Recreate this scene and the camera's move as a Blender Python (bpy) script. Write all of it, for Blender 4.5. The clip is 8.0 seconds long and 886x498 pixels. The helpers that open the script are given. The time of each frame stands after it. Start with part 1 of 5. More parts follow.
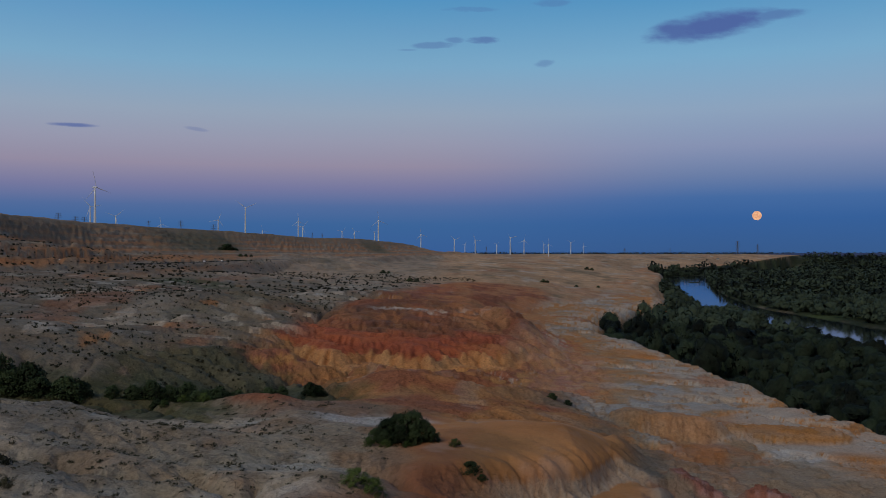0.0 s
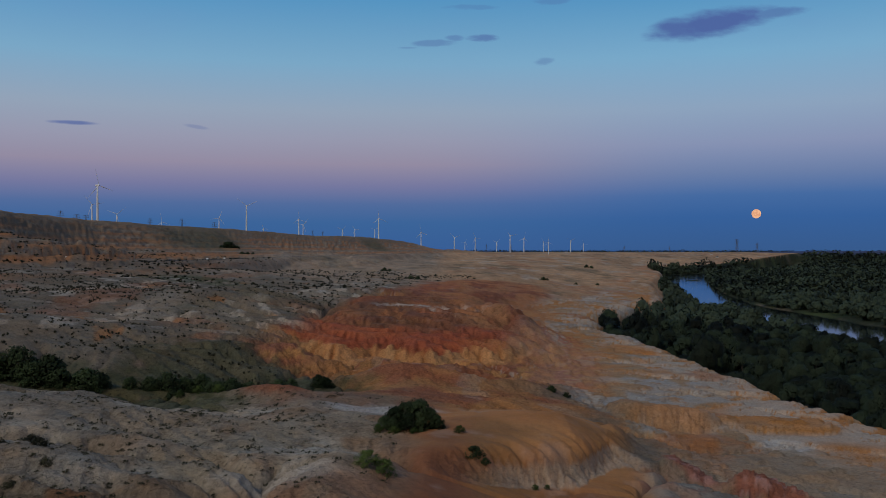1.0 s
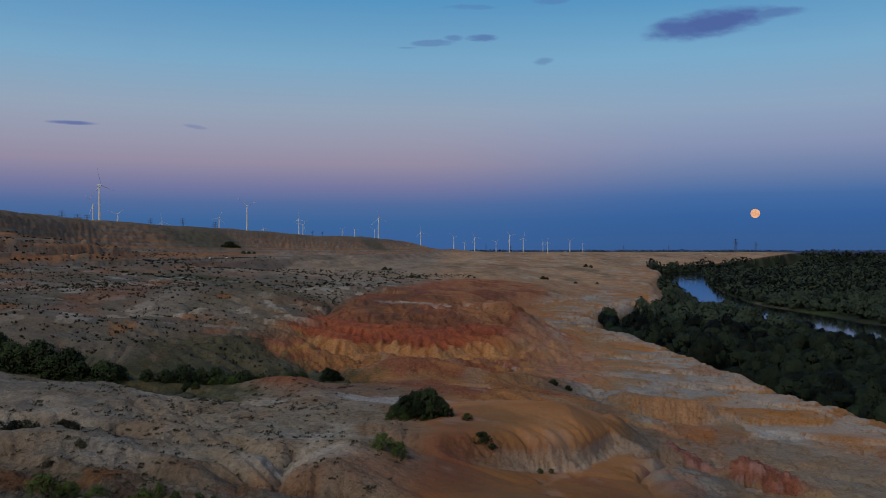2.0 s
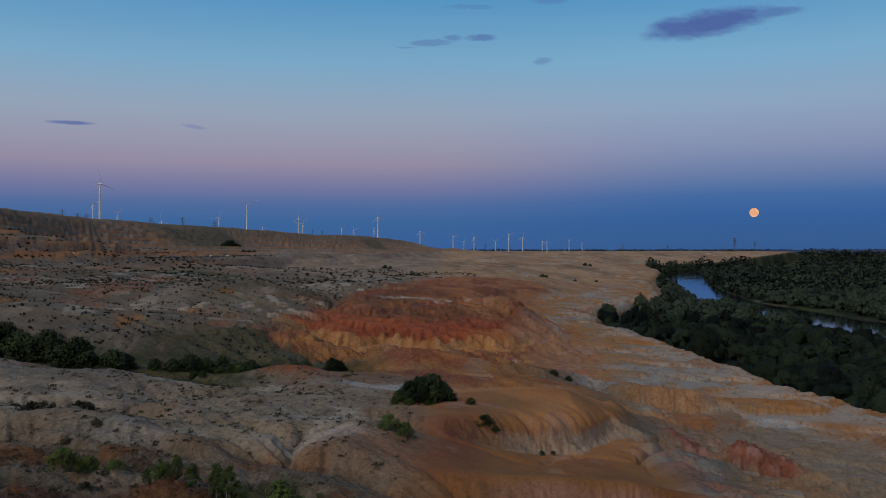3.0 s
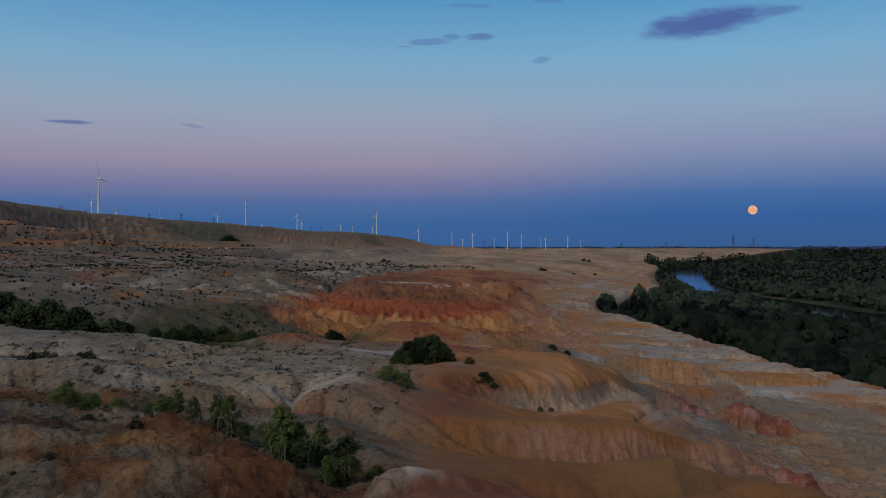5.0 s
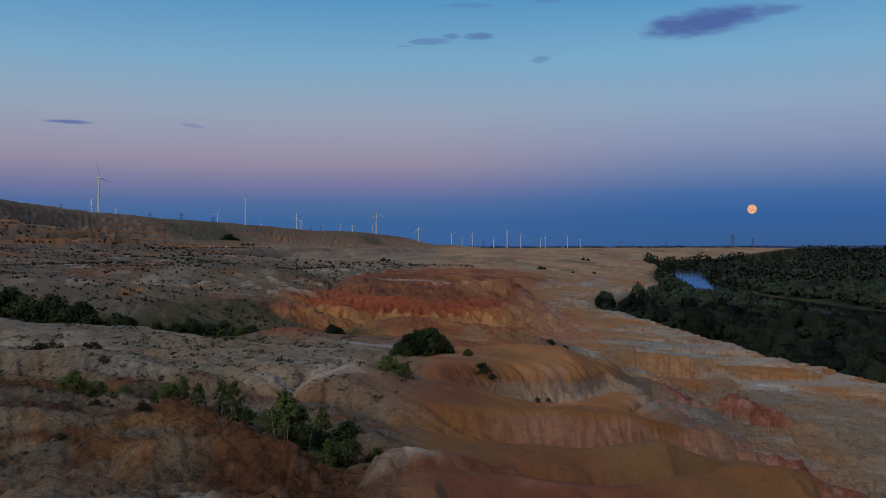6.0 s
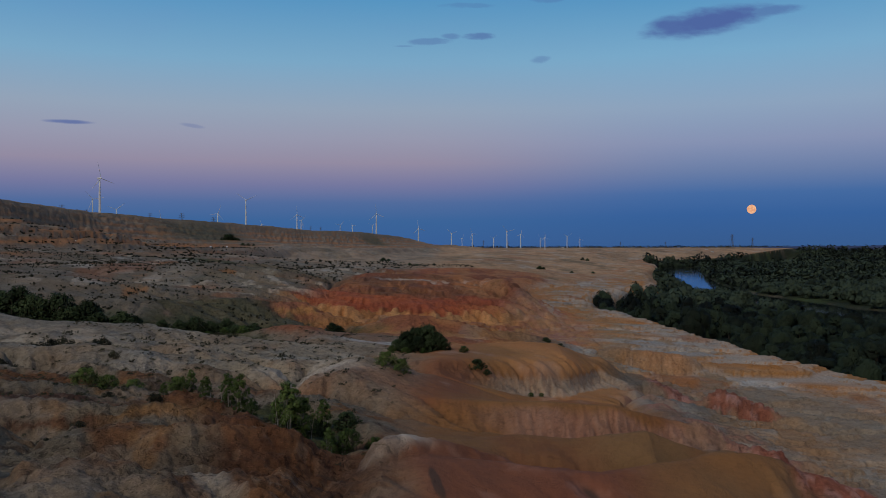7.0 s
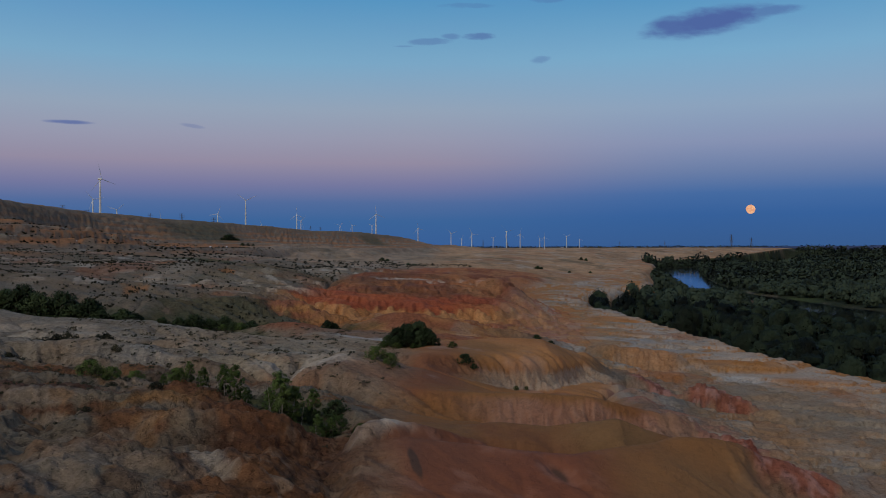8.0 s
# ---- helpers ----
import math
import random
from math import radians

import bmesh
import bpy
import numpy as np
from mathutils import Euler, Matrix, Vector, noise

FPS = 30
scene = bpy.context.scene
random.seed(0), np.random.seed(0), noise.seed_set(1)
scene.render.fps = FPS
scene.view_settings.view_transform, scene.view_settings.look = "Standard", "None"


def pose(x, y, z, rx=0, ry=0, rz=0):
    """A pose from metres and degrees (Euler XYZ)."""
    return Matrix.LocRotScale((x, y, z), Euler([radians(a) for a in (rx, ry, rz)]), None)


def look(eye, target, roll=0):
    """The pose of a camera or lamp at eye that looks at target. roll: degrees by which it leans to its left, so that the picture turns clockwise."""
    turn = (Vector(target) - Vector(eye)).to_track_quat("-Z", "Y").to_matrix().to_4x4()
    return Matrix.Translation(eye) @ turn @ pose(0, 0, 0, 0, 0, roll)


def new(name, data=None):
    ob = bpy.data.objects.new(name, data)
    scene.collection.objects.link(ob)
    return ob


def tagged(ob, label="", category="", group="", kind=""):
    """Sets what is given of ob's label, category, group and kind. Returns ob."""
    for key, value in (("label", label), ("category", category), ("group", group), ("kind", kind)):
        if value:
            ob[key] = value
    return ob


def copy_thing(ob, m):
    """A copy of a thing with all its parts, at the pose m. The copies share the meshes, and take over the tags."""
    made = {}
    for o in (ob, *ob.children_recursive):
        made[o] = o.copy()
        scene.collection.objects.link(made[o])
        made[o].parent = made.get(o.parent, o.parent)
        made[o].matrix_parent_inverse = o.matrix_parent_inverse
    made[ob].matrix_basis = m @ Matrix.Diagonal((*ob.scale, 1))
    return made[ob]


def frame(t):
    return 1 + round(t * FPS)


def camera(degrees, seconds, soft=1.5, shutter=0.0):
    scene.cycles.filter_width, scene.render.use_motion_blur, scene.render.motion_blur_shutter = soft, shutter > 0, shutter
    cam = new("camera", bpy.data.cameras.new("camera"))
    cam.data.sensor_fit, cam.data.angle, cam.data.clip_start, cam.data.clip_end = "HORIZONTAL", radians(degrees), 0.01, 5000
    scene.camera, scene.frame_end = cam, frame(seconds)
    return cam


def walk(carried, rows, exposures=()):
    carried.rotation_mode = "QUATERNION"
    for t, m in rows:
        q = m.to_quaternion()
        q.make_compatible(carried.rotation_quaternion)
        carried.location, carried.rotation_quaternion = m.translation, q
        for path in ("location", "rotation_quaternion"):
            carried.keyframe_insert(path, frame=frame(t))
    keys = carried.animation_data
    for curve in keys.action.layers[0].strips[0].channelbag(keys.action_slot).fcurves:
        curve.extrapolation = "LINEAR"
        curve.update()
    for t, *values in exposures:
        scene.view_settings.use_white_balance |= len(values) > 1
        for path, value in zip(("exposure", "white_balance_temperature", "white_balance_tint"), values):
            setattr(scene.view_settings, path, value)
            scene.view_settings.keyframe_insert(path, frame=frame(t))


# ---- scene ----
cam = camera(52.0, 8.0, soft=0.8)
walk(cam, [
    (0.0, pose(0.00, 0.00, 90.00, 90.214, 0.000, 0.000)),
    (0.5, pose(-0.30, -4.85, 89.94, 90.141, -0.003, -0.013)),
    (1.0, pose(-1.04, -9.65, 89.85, 90.083, -0.035, -0.011)),
    (1.5, pose(-2.06, -14.12, 89.49, 90.083, -0.016, -0.037)),
    (3.0, pose(-3.82, -21.88, 86.58, 90.066, 0.043, -0.116)),
    (3.5, pose(-4.02, -22.67, 84.50, 90.053, 0.077, -0.148)),
    (4.0, pose(-3.98, -22.77, 82.30, 90.038, 0.053, -0.168)),
    (4.5, pose(-3.94, -22.68, 80.21, 90.026, 0.059, -0.174)),
    (6.0, pose(-3.69, -25.93, 77.42, 89.985, 0.122, -0.216)),
    (6.5, pose(-3.62, -28.78, 77.42, 89.985, 0.120, -0.204)),
    (7.0, pose(-3.01, -32.15, 77.42, 89.983, 0.117, -0.213)),
    (7.5, pose(-1.96, -35.82, 77.30, 89.988, 0.126, -0.205)),
    (8.0, pose(-0.62, -39.94, 77.20, 89.991, 0.141, -0.205)),
])

# ---- sky, dusk light ----
def srgb(r, g, b):
    """Linear colour from a 0-255 display colour."""
    def lin(c):
        c = c / 255.0
        return c / 12.92 if c <= 0.04045 else ((c + 0.055) / 1.055) ** 2.4
    return (lin(r), lin(g), lin(b), 1.0)


class Nodes:
    """A short way to write node trees."""

    def __init__(self, tree):
        self.tree = tree
        tree.nodes.clear()

    def add(self, kind, **props):
        node = self.tree.nodes.new(kind)
        for key, value in props.items():
            setattr(node, key, value)
        return node

    def put(self, socket, value):
        if isinstance(value, bpy.types.NodeSocket):
            self.tree.links.new(value, socket)
        elif value is not None:
            socket.default_value = value

    def math(self, op, a, b=None, c=None, clamp=False):
        node = self.add("ShaderNodeMath", operation=op, use_clamp=clamp)
        for k, v in enumerate((a, b, c)):
            self.put(node.inputs[k], v)
        return node.outputs[0]

    def smooth(self, value, lo, hi):
        node = self.add("ShaderNodeMapRange", interpolation_type="SMOOTHSTEP")
        self.put(node.inputs["Value"], value)
        node.inputs["From Min"].default_value, node.inputs["From Max"].default_value = lo, hi
        return node.outputs[0]

    def mix(self, fac, a, b, blend="MIX"):
        node = self.add("ShaderNodeMix", data_type="RGBA", blend_type=blend)
        self.put(node.inputs[0], fac)
        self.put(node.inputs[6], a)
        self.put(node.inputs[7], b)
        return node.outputs[2]

    def ramp(self, fac, stops):
        node = self.add("ShaderNodeValToRGB")
        self.put(node.inputs[0], fac)
        el = node.color_ramp.elements
        while len(el) < len(stops):
            el.new(0.5)
        for e, (pos, col) in zip(el, stops):
            e.position, e.color = pos, col
        return node.outputs[0]

    def noise(self, vector, scale, detail=4.0, rough=0.55, distort=0.0):
        node = self.add("ShaderNodeTexNoise")
        self.put(node.inputs["Vector"], vector)
        for key, v in (("Scale", scale), ("Detail", detail), ("Roughness", rough), ("Distortion", distort)):
            node.inputs[key].default_value = v
        return node.outputs[0]


world = bpy.data.worlds.new("dusk_sky")
scene.world = world
world.use_nodes = True
n = Nodes(world.node_tree)
ray = n.add("ShaderNodeTexCoord").outputs["Generated"]
sep = n.add("ShaderNodeSeparateXYZ")
n.put(sep.inputs[0], ray)
sx, sy, sz = sep.outputs
high = n.math("MULTIPLY", sz, 1.0, clamp=True)
# anti-twilight arch in the east: rose band above the blue shadow of the earth
east_left = n.ramp(high, [(0.0, srgb(56, 94, 150)), (0.030, srgb(59, 100, 153)), (0.050, srgb(80, 107, 156)), (0.070, srgb(117, 120, 159)),
                          (0.094, srgb(147, 139, 162)), (0.120, srgb(150, 152, 174)), (0.150, srgb(147, 163, 184)), (0.200, srgb(122, 167, 198)),
                          (0.275, srgb(78, 145, 192)), (0.45, srgb(56, 104, 160)), (1.0, (0.022, 0.042, 0.075, 1))])
east_right = n.ramp(high, [(0.0, srgb(55, 90, 140)), (0.036, srgb(54, 96, 154)), (0.058, srgb(68, 106, 161)), (0.082, srgb(106, 126, 167)),
                           (0.112, srgb(134, 146, 179)), (0.150, srgb(140, 163, 190)), (0.205, srgb(120, 169, 202)),
                           (0.275, srgb(76, 144, 192)), (0.45, srgb(56, 104, 160)), (1.0, (0.022, 0.042, 0.075, 1))])
west = n.ramp(high, [(0.0, (0.90, 0.45, 0.22, 1)), (0.08, (0.80, 0.49, 0.28, 1)), (0.2, (0.45, 0.37, 0.29, 1)), (0.4, (0.28, 0.29, 0.32, 1)),
                     (0.65, (0.09, 0.15, 0.25, 1)), (1.0, (0.022, 0.042, 0.075, 1))])
east = n.mix(n.smooth(sx, -0.05, 0.30), east_left, east_right)
sky = n.mix(n.smooth(sy, 0.55, -0.75), east, west)
# thin dusk clouds low in the east
px = n.math("DIVIDE", sx, n.math("MAXIMUM", sy, 0.05))
pz = n.math("DIVIDE", sz, n.math("MAXIMUM", sy, 0.05))
flat = n.add("ShaderNodeCombineXYZ")
n.put(flat.inputs[0], px)
n.put(flat.inputs[1], n.math("MULTIPLY", pz, 3.0))
rag = n.math("SUBTRACT", n.noise(flat.outputs[0], 28.0, 5.0, 0.6), 0.5)


def cloud(u0, v0, a, b, tilt, ragged, thick):
    u = n.math("SUBTRACT", px, u0)
    v = n.math("SUBTRACT", n.math("SUBTRACT", pz, v0), n.math("MULTIPLY", u, tilt))
    r = n.math("ADD", n.math("POWER", n.math("ABSOLUTE", n.math("DIVIDE", u, a)), 2.0), n.math("POWER", n.math("ABSOLUTE", n.math("DIVIDE", v, b)), 2.0))
    return n.math("MULTIPLY", n.smooth(n.math("ADD", r, n.math("MULTIPLY", rag, ragged)), 1.5, 0.15), thick)


cover = 0.0
for spec in ((0.296, 0.2500, 0.066, 0.0150, 0.16, 1.7, 0.95), (0.262, 0.2445, 0.030, 0.0125, 0.0, 1.5, 0.9), (0.355, 0.2600, 0.045, 0.0060, 0.12, 2.2, 0.6),
             (-0.407, 0.1405, 0.027, 0.0024, -0.05, 1.6, 0.75), (0.045, 0.2335, 0.020, 0.0040, 0.0, 4.4, 0.6), (-0.010, 0.2275, 0.022, 0.0036, 0.05, 5.0, 0.42),
             (0.014, 0.234, 0.010, 0.0034, 0.0, 3.0, 0.42), (0.112, 0.2080, 0.011, 0.0042, 0.1, 3.2, 0.36), (-0.272, 0.136, 0.013, 0.0022, -0.15, 2.4, 0.3),
             (0.119, 0.275, 0.02, 0.004, 0.0, 4.4, 0.3), (0.03, 0.268, 0.03, 0.003, 0.0, 5.0, 0.25), (-0.04, 0.223, 0.012, 0.0012, 0.0, 2.0, 0.3)):
    cover = n.math("MAXIMUM", cover, cloud(*spec))
veil = n.smooth(n.noise(flat.outputs[0], 3.2, 5.0, 0.6), 0.42, 0.75)
sky = n.mix(n.math("MULTIPLY", veil, n.math("MULTIPLY", n.smooth(sz, 0.14, 0.26), 0.16)), sky, srgb(112, 138, 190))
sky = n.mix(cover, sky, srgb(76, 98, 158))
bg = n.add("ShaderNodeBackground")
n.put(bg.inputs[0], sky)
bg.inputs[1].default_value = 1.0
n.put(n.add("ShaderNodeOutputWorld").inputs[0], bg.outputs[0])

# afterglow: broad, weak, warm light from the western sky behind the camera
glow = new("afterglow_sun", bpy.data.lights.new("afterglow_sun", "SUN"))
glow.data.energy, glow.data.angle, glow.data.color = 1.13, radians(18), (1.0, 0.89, 0.75)
glow.matrix_world = look((0, 0, 300), (0.68, 0.68, 299.06))

# ---- numeric noise ----
TURN = np.arange(65536) / 65535.0 * 2 * np.pi
COS, SIN = np.cos(TURN), np.sin(TURN)


def hash2(ix, iy, seed):
    """A 16-bit hash of grid corners."""
    h = ix * np.uint32(374761393) + iy * np.uint32(668265263) + np.uint32((seed * 974634777) & 0xFFFFFFFF)
    h = (h ^ (h >> np.uint32(13))) * np.uint32(1274126177)
    return (h ^ (h >> np.uint32(16))) & np.uint32(0xFFFF)


def grad(x, y, seed=0):
    """Gradient noise, about -1 to 1."""
    x, y = np.asarray(x, float), np.asarray(y, float)
    fx, fy = np.floor(x), np.floor(y)
    ix, iy = fx.astype(np.int64).astype(np.uint32), fy.astype(np.int64).astype(np.uint32)
    fx, fy = x - fx, y - fy
    ux, uy = fx * fx * fx * (fx * (fx * 6 - 15) + 10), fy * fy * fy * (fy * (fy * 6 - 15) + 10)

    def corner(dx, dy):
        a = hash2(ix + np.uint32(dx), iy + np.uint32(dy), seed)
        return COS[a] * (fx - dx) + SIN[a] * (fy - dy)
    top = corner(0, 0)
    top = top + (corner(1, 0) - top) * ux
    low = corner(0, 1)
    low = low + (corner(1, 1) - low) * ux
    return 1.5 * (top + (low - top) * uy)


def fbm(x, y, size, octaves=4, seed=0, gain=0.5):
    out, amp, total = 0.0, 1.0, 0.0
    for k in range(octaves):
        out = out + amp * grad(x / size, y / size, seed + 17 * k)
        total, amp, size = total + amp, amp * gain, size * 0.5
    return out / total


def ridged(x, y, size, octaves=4, seed=0, gain=0.5):
    out, amp, total = 0.0, 1.0, 0.0
    for k in range(octaves):
        out = out + amp * (1 - 2 * np.abs(grad(x / size, y / size, seed + 17 * k)))
        total, amp, size = total + amp, amp * gain, size * 0.5
    return out / total


def sstep(lo, hi, v):
    t = np.clip((v - lo) / (hi - lo), 0, 1)
    return t * t * (3 - 2 * t)


def lerp(a, b, t):
    return a + (b - a) * t


# ---- the lie of the land ----
WATER = 14.0
RIM_Y, RIM_X = (-4000, 0, 230, 290, 320, 430, 560, 630, 760, 950, 1450, 2230, 2774, 3300, 4500, 6000), (300, 156, 142, 134, 127, 119, 114, 99, 122, 225, 330, 530, 630, 960, 1750, 2700)
MESA_Y, MESA_X = (-5000, 0, 800, 1004, 1400, 1750, 2150, 2620, 3200, 3900, 6000), (-900, -560, -470, -492, -550, -550, -500, -372, -255, -128, 100)
TOP_Y, TOP_Z = (0, 1004, 1400, 2150, 2620, 3100, 3900), (128, 133, 137, 140, 131, 136, 122)
RIVER_Y, RIVER_X = (-4000, 0, 400, 700, 900, 1040, 1187, 1300, 1470, 1850, 2300, 2774, 3250, 3800, 4600, 6000), (900, 480, 400, 374, 372, 376, 382, 396, 430, 508, 612, 735, 1150, 1400, 1730, 2500)


ROAD_Y, ROAD_X, ROAD_Z = (380, 640, 800, 1050, 1450, 2100, 2900), (-560, -318, -284, -264, -258, -190, -60), 79.0


def road_gap(x, y):
    """Distance across from the highway on the plain."""
    return np.abs(x - np.interp(y, ROAD_Y, ROAD_X)) * np.interp(y, (380, 640, 800), (0.72, 0.85, 1.0)) + 60 * sstep(420, 380, y) + 60 * sstep(2600, 2800, y)


def rim_x(y):
    return np.interp(y, RIM_Y, RIM_X)


def mesa_x(y):
    return np.interp(y, MESA_Y, MESA_X)


def river_x(y):
    return np.interp(y, RIVER_Y, RIVER_X)


def river_half(y):
    return np.interp(y, (0, 700, 950, 1187, 1470, 1850, 2300, 2774, 3250, 3500, 5000), (64, 66, 58, 46, 37, 44, 58, 66, 62, 90, 110))


def blob(x, y, cx, cy, rx, ry, turn=0.0, soft=1.0):
    """1 in the middle of an ellipse, 0 outside."""
    a = radians(turn)
    u, v = (x - cx) * math.cos(a) + (y - cy) * math.sin(a), -(x - cx) * math.sin(a) + (y - cy) * math.cos(a)
    return sstep(1.0, 1.0 - soft, np.sqrt((u / rx) ** 2 + (v / ry) ** 2))


def along(x, y, x0, y0, x1, y1):
    """Distance to a stretch, and how far along it (0 to 1)."""
    dx, dy = x1 - x0, y1 - y0
    t = np.clip(((x - x0) * dx + (y - y0) * dy) / (dx * dx + dy * dy), 0, 1)
    return np.hypot(x - x0 - t * dx, y - y0 - t * dy), t


def billow(x, y, size, octaves=4, seed=0, gain=0.5):
    """Rounded swells between sharp gullies, 0 to about 1."""
    out, amp, total = 0.0, 1.0, 0.0
    for k in range(octaves):
        out = out + amp * np.abs(grad(x / size, y / size, seed + 17 * k))
        total, amp, size = total + amp, amp * gain, size * 0.5
    return 1.8 * out / total


def reach(y):
    """How wide the low bench along the rim is: 1 near, less further off."""
    return lerp(1.0, 1.45, sstep(380, 540, y))


def zones(x, y):
    """Weights of the kinds of ground on the plateau."""
    wx, wy = x + 12 * fbm(x, y, 50, 4, 5), y + 20 * fbm(x, y, 70, 4, 6)
    d = (rim_x(y) - x) * reach(y)
    da, _ = along(wx, wy, -16, 320, -4, 520)
    db, _ = along(wx, wy, 0, 520, 66, 1080)
    red = np.maximum(sstep(64, 44, da), sstep(70, 48, db))
    right = sstep(104, 82, d + 10 * fbm(x, y, 30, 3, 8)) * sstep(1500, 900, y)
    pale = sstep(1.0, 0.8, np.hypot((wx + 66) / 72, (wy - 156) / 52)) * (1 - right)
    smooth = hills_part(x, y)
    pale, right = pale * (1 - smooth), right * (1 - smooth)
    brown = sstep(108, 92, wy + 0.25 * wx) * sstep(8, -4, wx) * (1 - smooth)
    return red, right, pale, smooth, brown


def comb(x, y, size, seed):
    """Sharp gullies side by side down a slope that faces the viewer, 0 in the gully and 1 on the spur."""
    w = x + 0.5 * size * fbm(x, y, 3 * size, 2, seed + 1)
    return np.clip(0.75 * np.abs(grad(w / size, y / (7 * size), seed)) + 0.45 * np.abs(grad(w / (0.42 * size), y / (4 * size), seed + 2)), 0, 1)


# ochre hills seen end on, from the near mound to the ramp behind: at each x the places y and heights z of
# foot, crest and hollow, one hill behind the other
HILL_X = (-4, 4, 15, 25, 35)
HILLS = (((40, 40, 40, 40, 40), (51.2, 49, 47, 45, 43)), ((50, 51, 50, 54, 60), (52.4, 51, 49, 48, 46.5)), ((62, 66, 65, 72, 78), (54.5, 53.8, 52.8, 52.6, 51)),
         ((78, 79, 82, 82, 86), (52.5, 50.8, 49.2, 48.6, 46.0)), ((90, 91, 91, 90, 92), (51.5, 51.0, 51.0, 52.2, 48.0)), ((103, 104, 102, 105, 108), (50.7, 49.4, 48.3, 47.4, 45.5)),
         ((115, 115, 112, 112, 115), (52.5, 52.3, 52.5, 51.8, 48.6)), ((127, 127, 130, 132, 132), (53.5, 51.2, 49, 47, 44.5)), ((136, 138, 151, 155, 176), (54, 51.4, 46.8, 46.2, 44.3)),
         ((146, 152, 158, 163, 187), (55, 54.3, 52.4, 51.8, 49)), ((170, 178, 183, 184, 194), (55, 55, 55, 54.3, 49.5)), ((216, 222, 225, 226, 226), (52, 50, 49, 48, 46)))
FRONTS = ((5, 0.7), (8, 1.0))


def hills_part(x, y):
    """How much of the ground belongs to the ochre hills."""
    wob = 3.0 * fbm(x, y, 18, 3, 401)
    return sstep(-17, -3, x + 2 * wob) * sstep(45, 36, x + 2.0 * wob + 2 * sstep(100, 85, y)) * sstep(38, 48, y) * sstep(224, 206, y)


def ochre_hills(x, y):
    """Height of the ochre hills, and how far up one of their fluted fronts a place lies (0 foot or top, 1 half way)."""
    knots = [(np.interp(x, HILL_X, py), np.interp(x, HILL_X, pz)) for py, pz in HILLS]
    cut = 1 - comb(x, y, 1.25, 402)
    shift = 0.0
    for k, deep in FRONTS:
        (y0, z0), (y1, z1) = knots[k], knots[k + 1]
        shift = shift + deep * sstep(y0 - 3, y0 + 0.35 * (y1 - y0), y) * sstep(y1 + 2, y1 - 1.5, y)
    v = y + 3.4 * fbm(x, y, 20, 3, 403) + 0.8 * fbm(x, y, 6, 2, 404) - 1.1 * shift * cut ** 2
    z, front = knots[0][1], 0.0
    for k in range(len(knots) - 1):
        (y0, z0), (y1, z1) = knots[k], knots[k + 1]
        u = np.clip((v - y0) / np.maximum(y1 - y0, 1), 0, 1)
        z = z + (z1 - z0) * (0.45 * u + 0.55 * u * u * (3 - 2 * u))
    for k, deep in FRONTS:
        (y0, z0), (y1, z1) = knots[k], knots[k + 1]
        u = np.clip((v - y0) / np.maximum(y1 - y0, 1), 0, 1)
        front = np.maximum(front, deep * np.clip((z1 - z0) / 2.5, 0, 1) * np.clip(4.5 * u * (1 - u), 0, 1))
    return z, front


def scarp(x, y, x0, y0, x1, y1, drop, run, ragged, seed):
    """A low ragged cliff along a line, its front towards the viewer: the ground behind it is raised by drop and sinks back over some metres."""
    t = np.clip((x - x0) / (x1 - x0), 0, 1)
    line = y0 + (y1 - y0) * t + ragged * fbm(x, y, 9, 3, seed) + 1.2 * (1 - comb(x, y, 2.6, seed + 1))
    ends = sstep(x0 - 6, x0 + 3, x) * sstep(x1 + 6, x1 - 3, x)
    u = y - line
    return drop * ends * sstep(0, run, u) * sstep(26, run, u)


def front_gap(x, y):
    """How far behind the scalloped front of the red terrace a place lies."""
    wx = x + 7 * fbm(x, y, 26, 3, 111)
    front = 328 + 1.6 * np.maximum(wx - 4, 0) + 1.2 * np.maximum(-48 - wx, 0) + 7 * np.sin(wx * 0.19)
    return y - front + 14 * fbm(x, y, 34, 3, 113) - 5.0 * (1 - comb(x, y, 7.5, 114)) ** 2


def amphitheatre(x, y, up):
    """The red terrace with its fluted front, and the brown steps behind it."""
    s = front_gap(x, y)
    floor = 47.0 - 0.05 * (x + 10) + 0.5 * fbm(x, y, 20, 3, 115)
    back = s + 22 * fbm(x, y, 40, 3, 116) + 4 * ridged(x, y * 0.4, 9, 3, 117)
    step = np.interp(s, (0, 2, 7, 11, 50, 78), (0, 1.2, 4.0, 4.8, 6.6, 7.0)) + np.interp(back, (84, 97, 150, 160, 190, 270), (0, 2.5, 3.4, 5.0, 5.4, 6.0))
    keep = sstep(1.0, 0.72, np.hypot((x + 12 + 8 * fbm(x, y, 25, 3, 118)) / 74, (y - 430) / 170)) * sstep(-34, -12, s) * sstep(-68, -50, x)
    third = sstep(1.0, 0.92, np.hypot((x - 2) / 62, (y - 720 + 20 * fbm(x, y, 38, 3, 119)) / 120))
    return lerp(up, floor + step, 0.94 * keep) + 2.4 * third + 5 * blob(x, y, 46, 510, 26, 60, 0, 0.6) + 3.2 * blob(x, y, 42, 452, 16, 30, 0, 0.8)


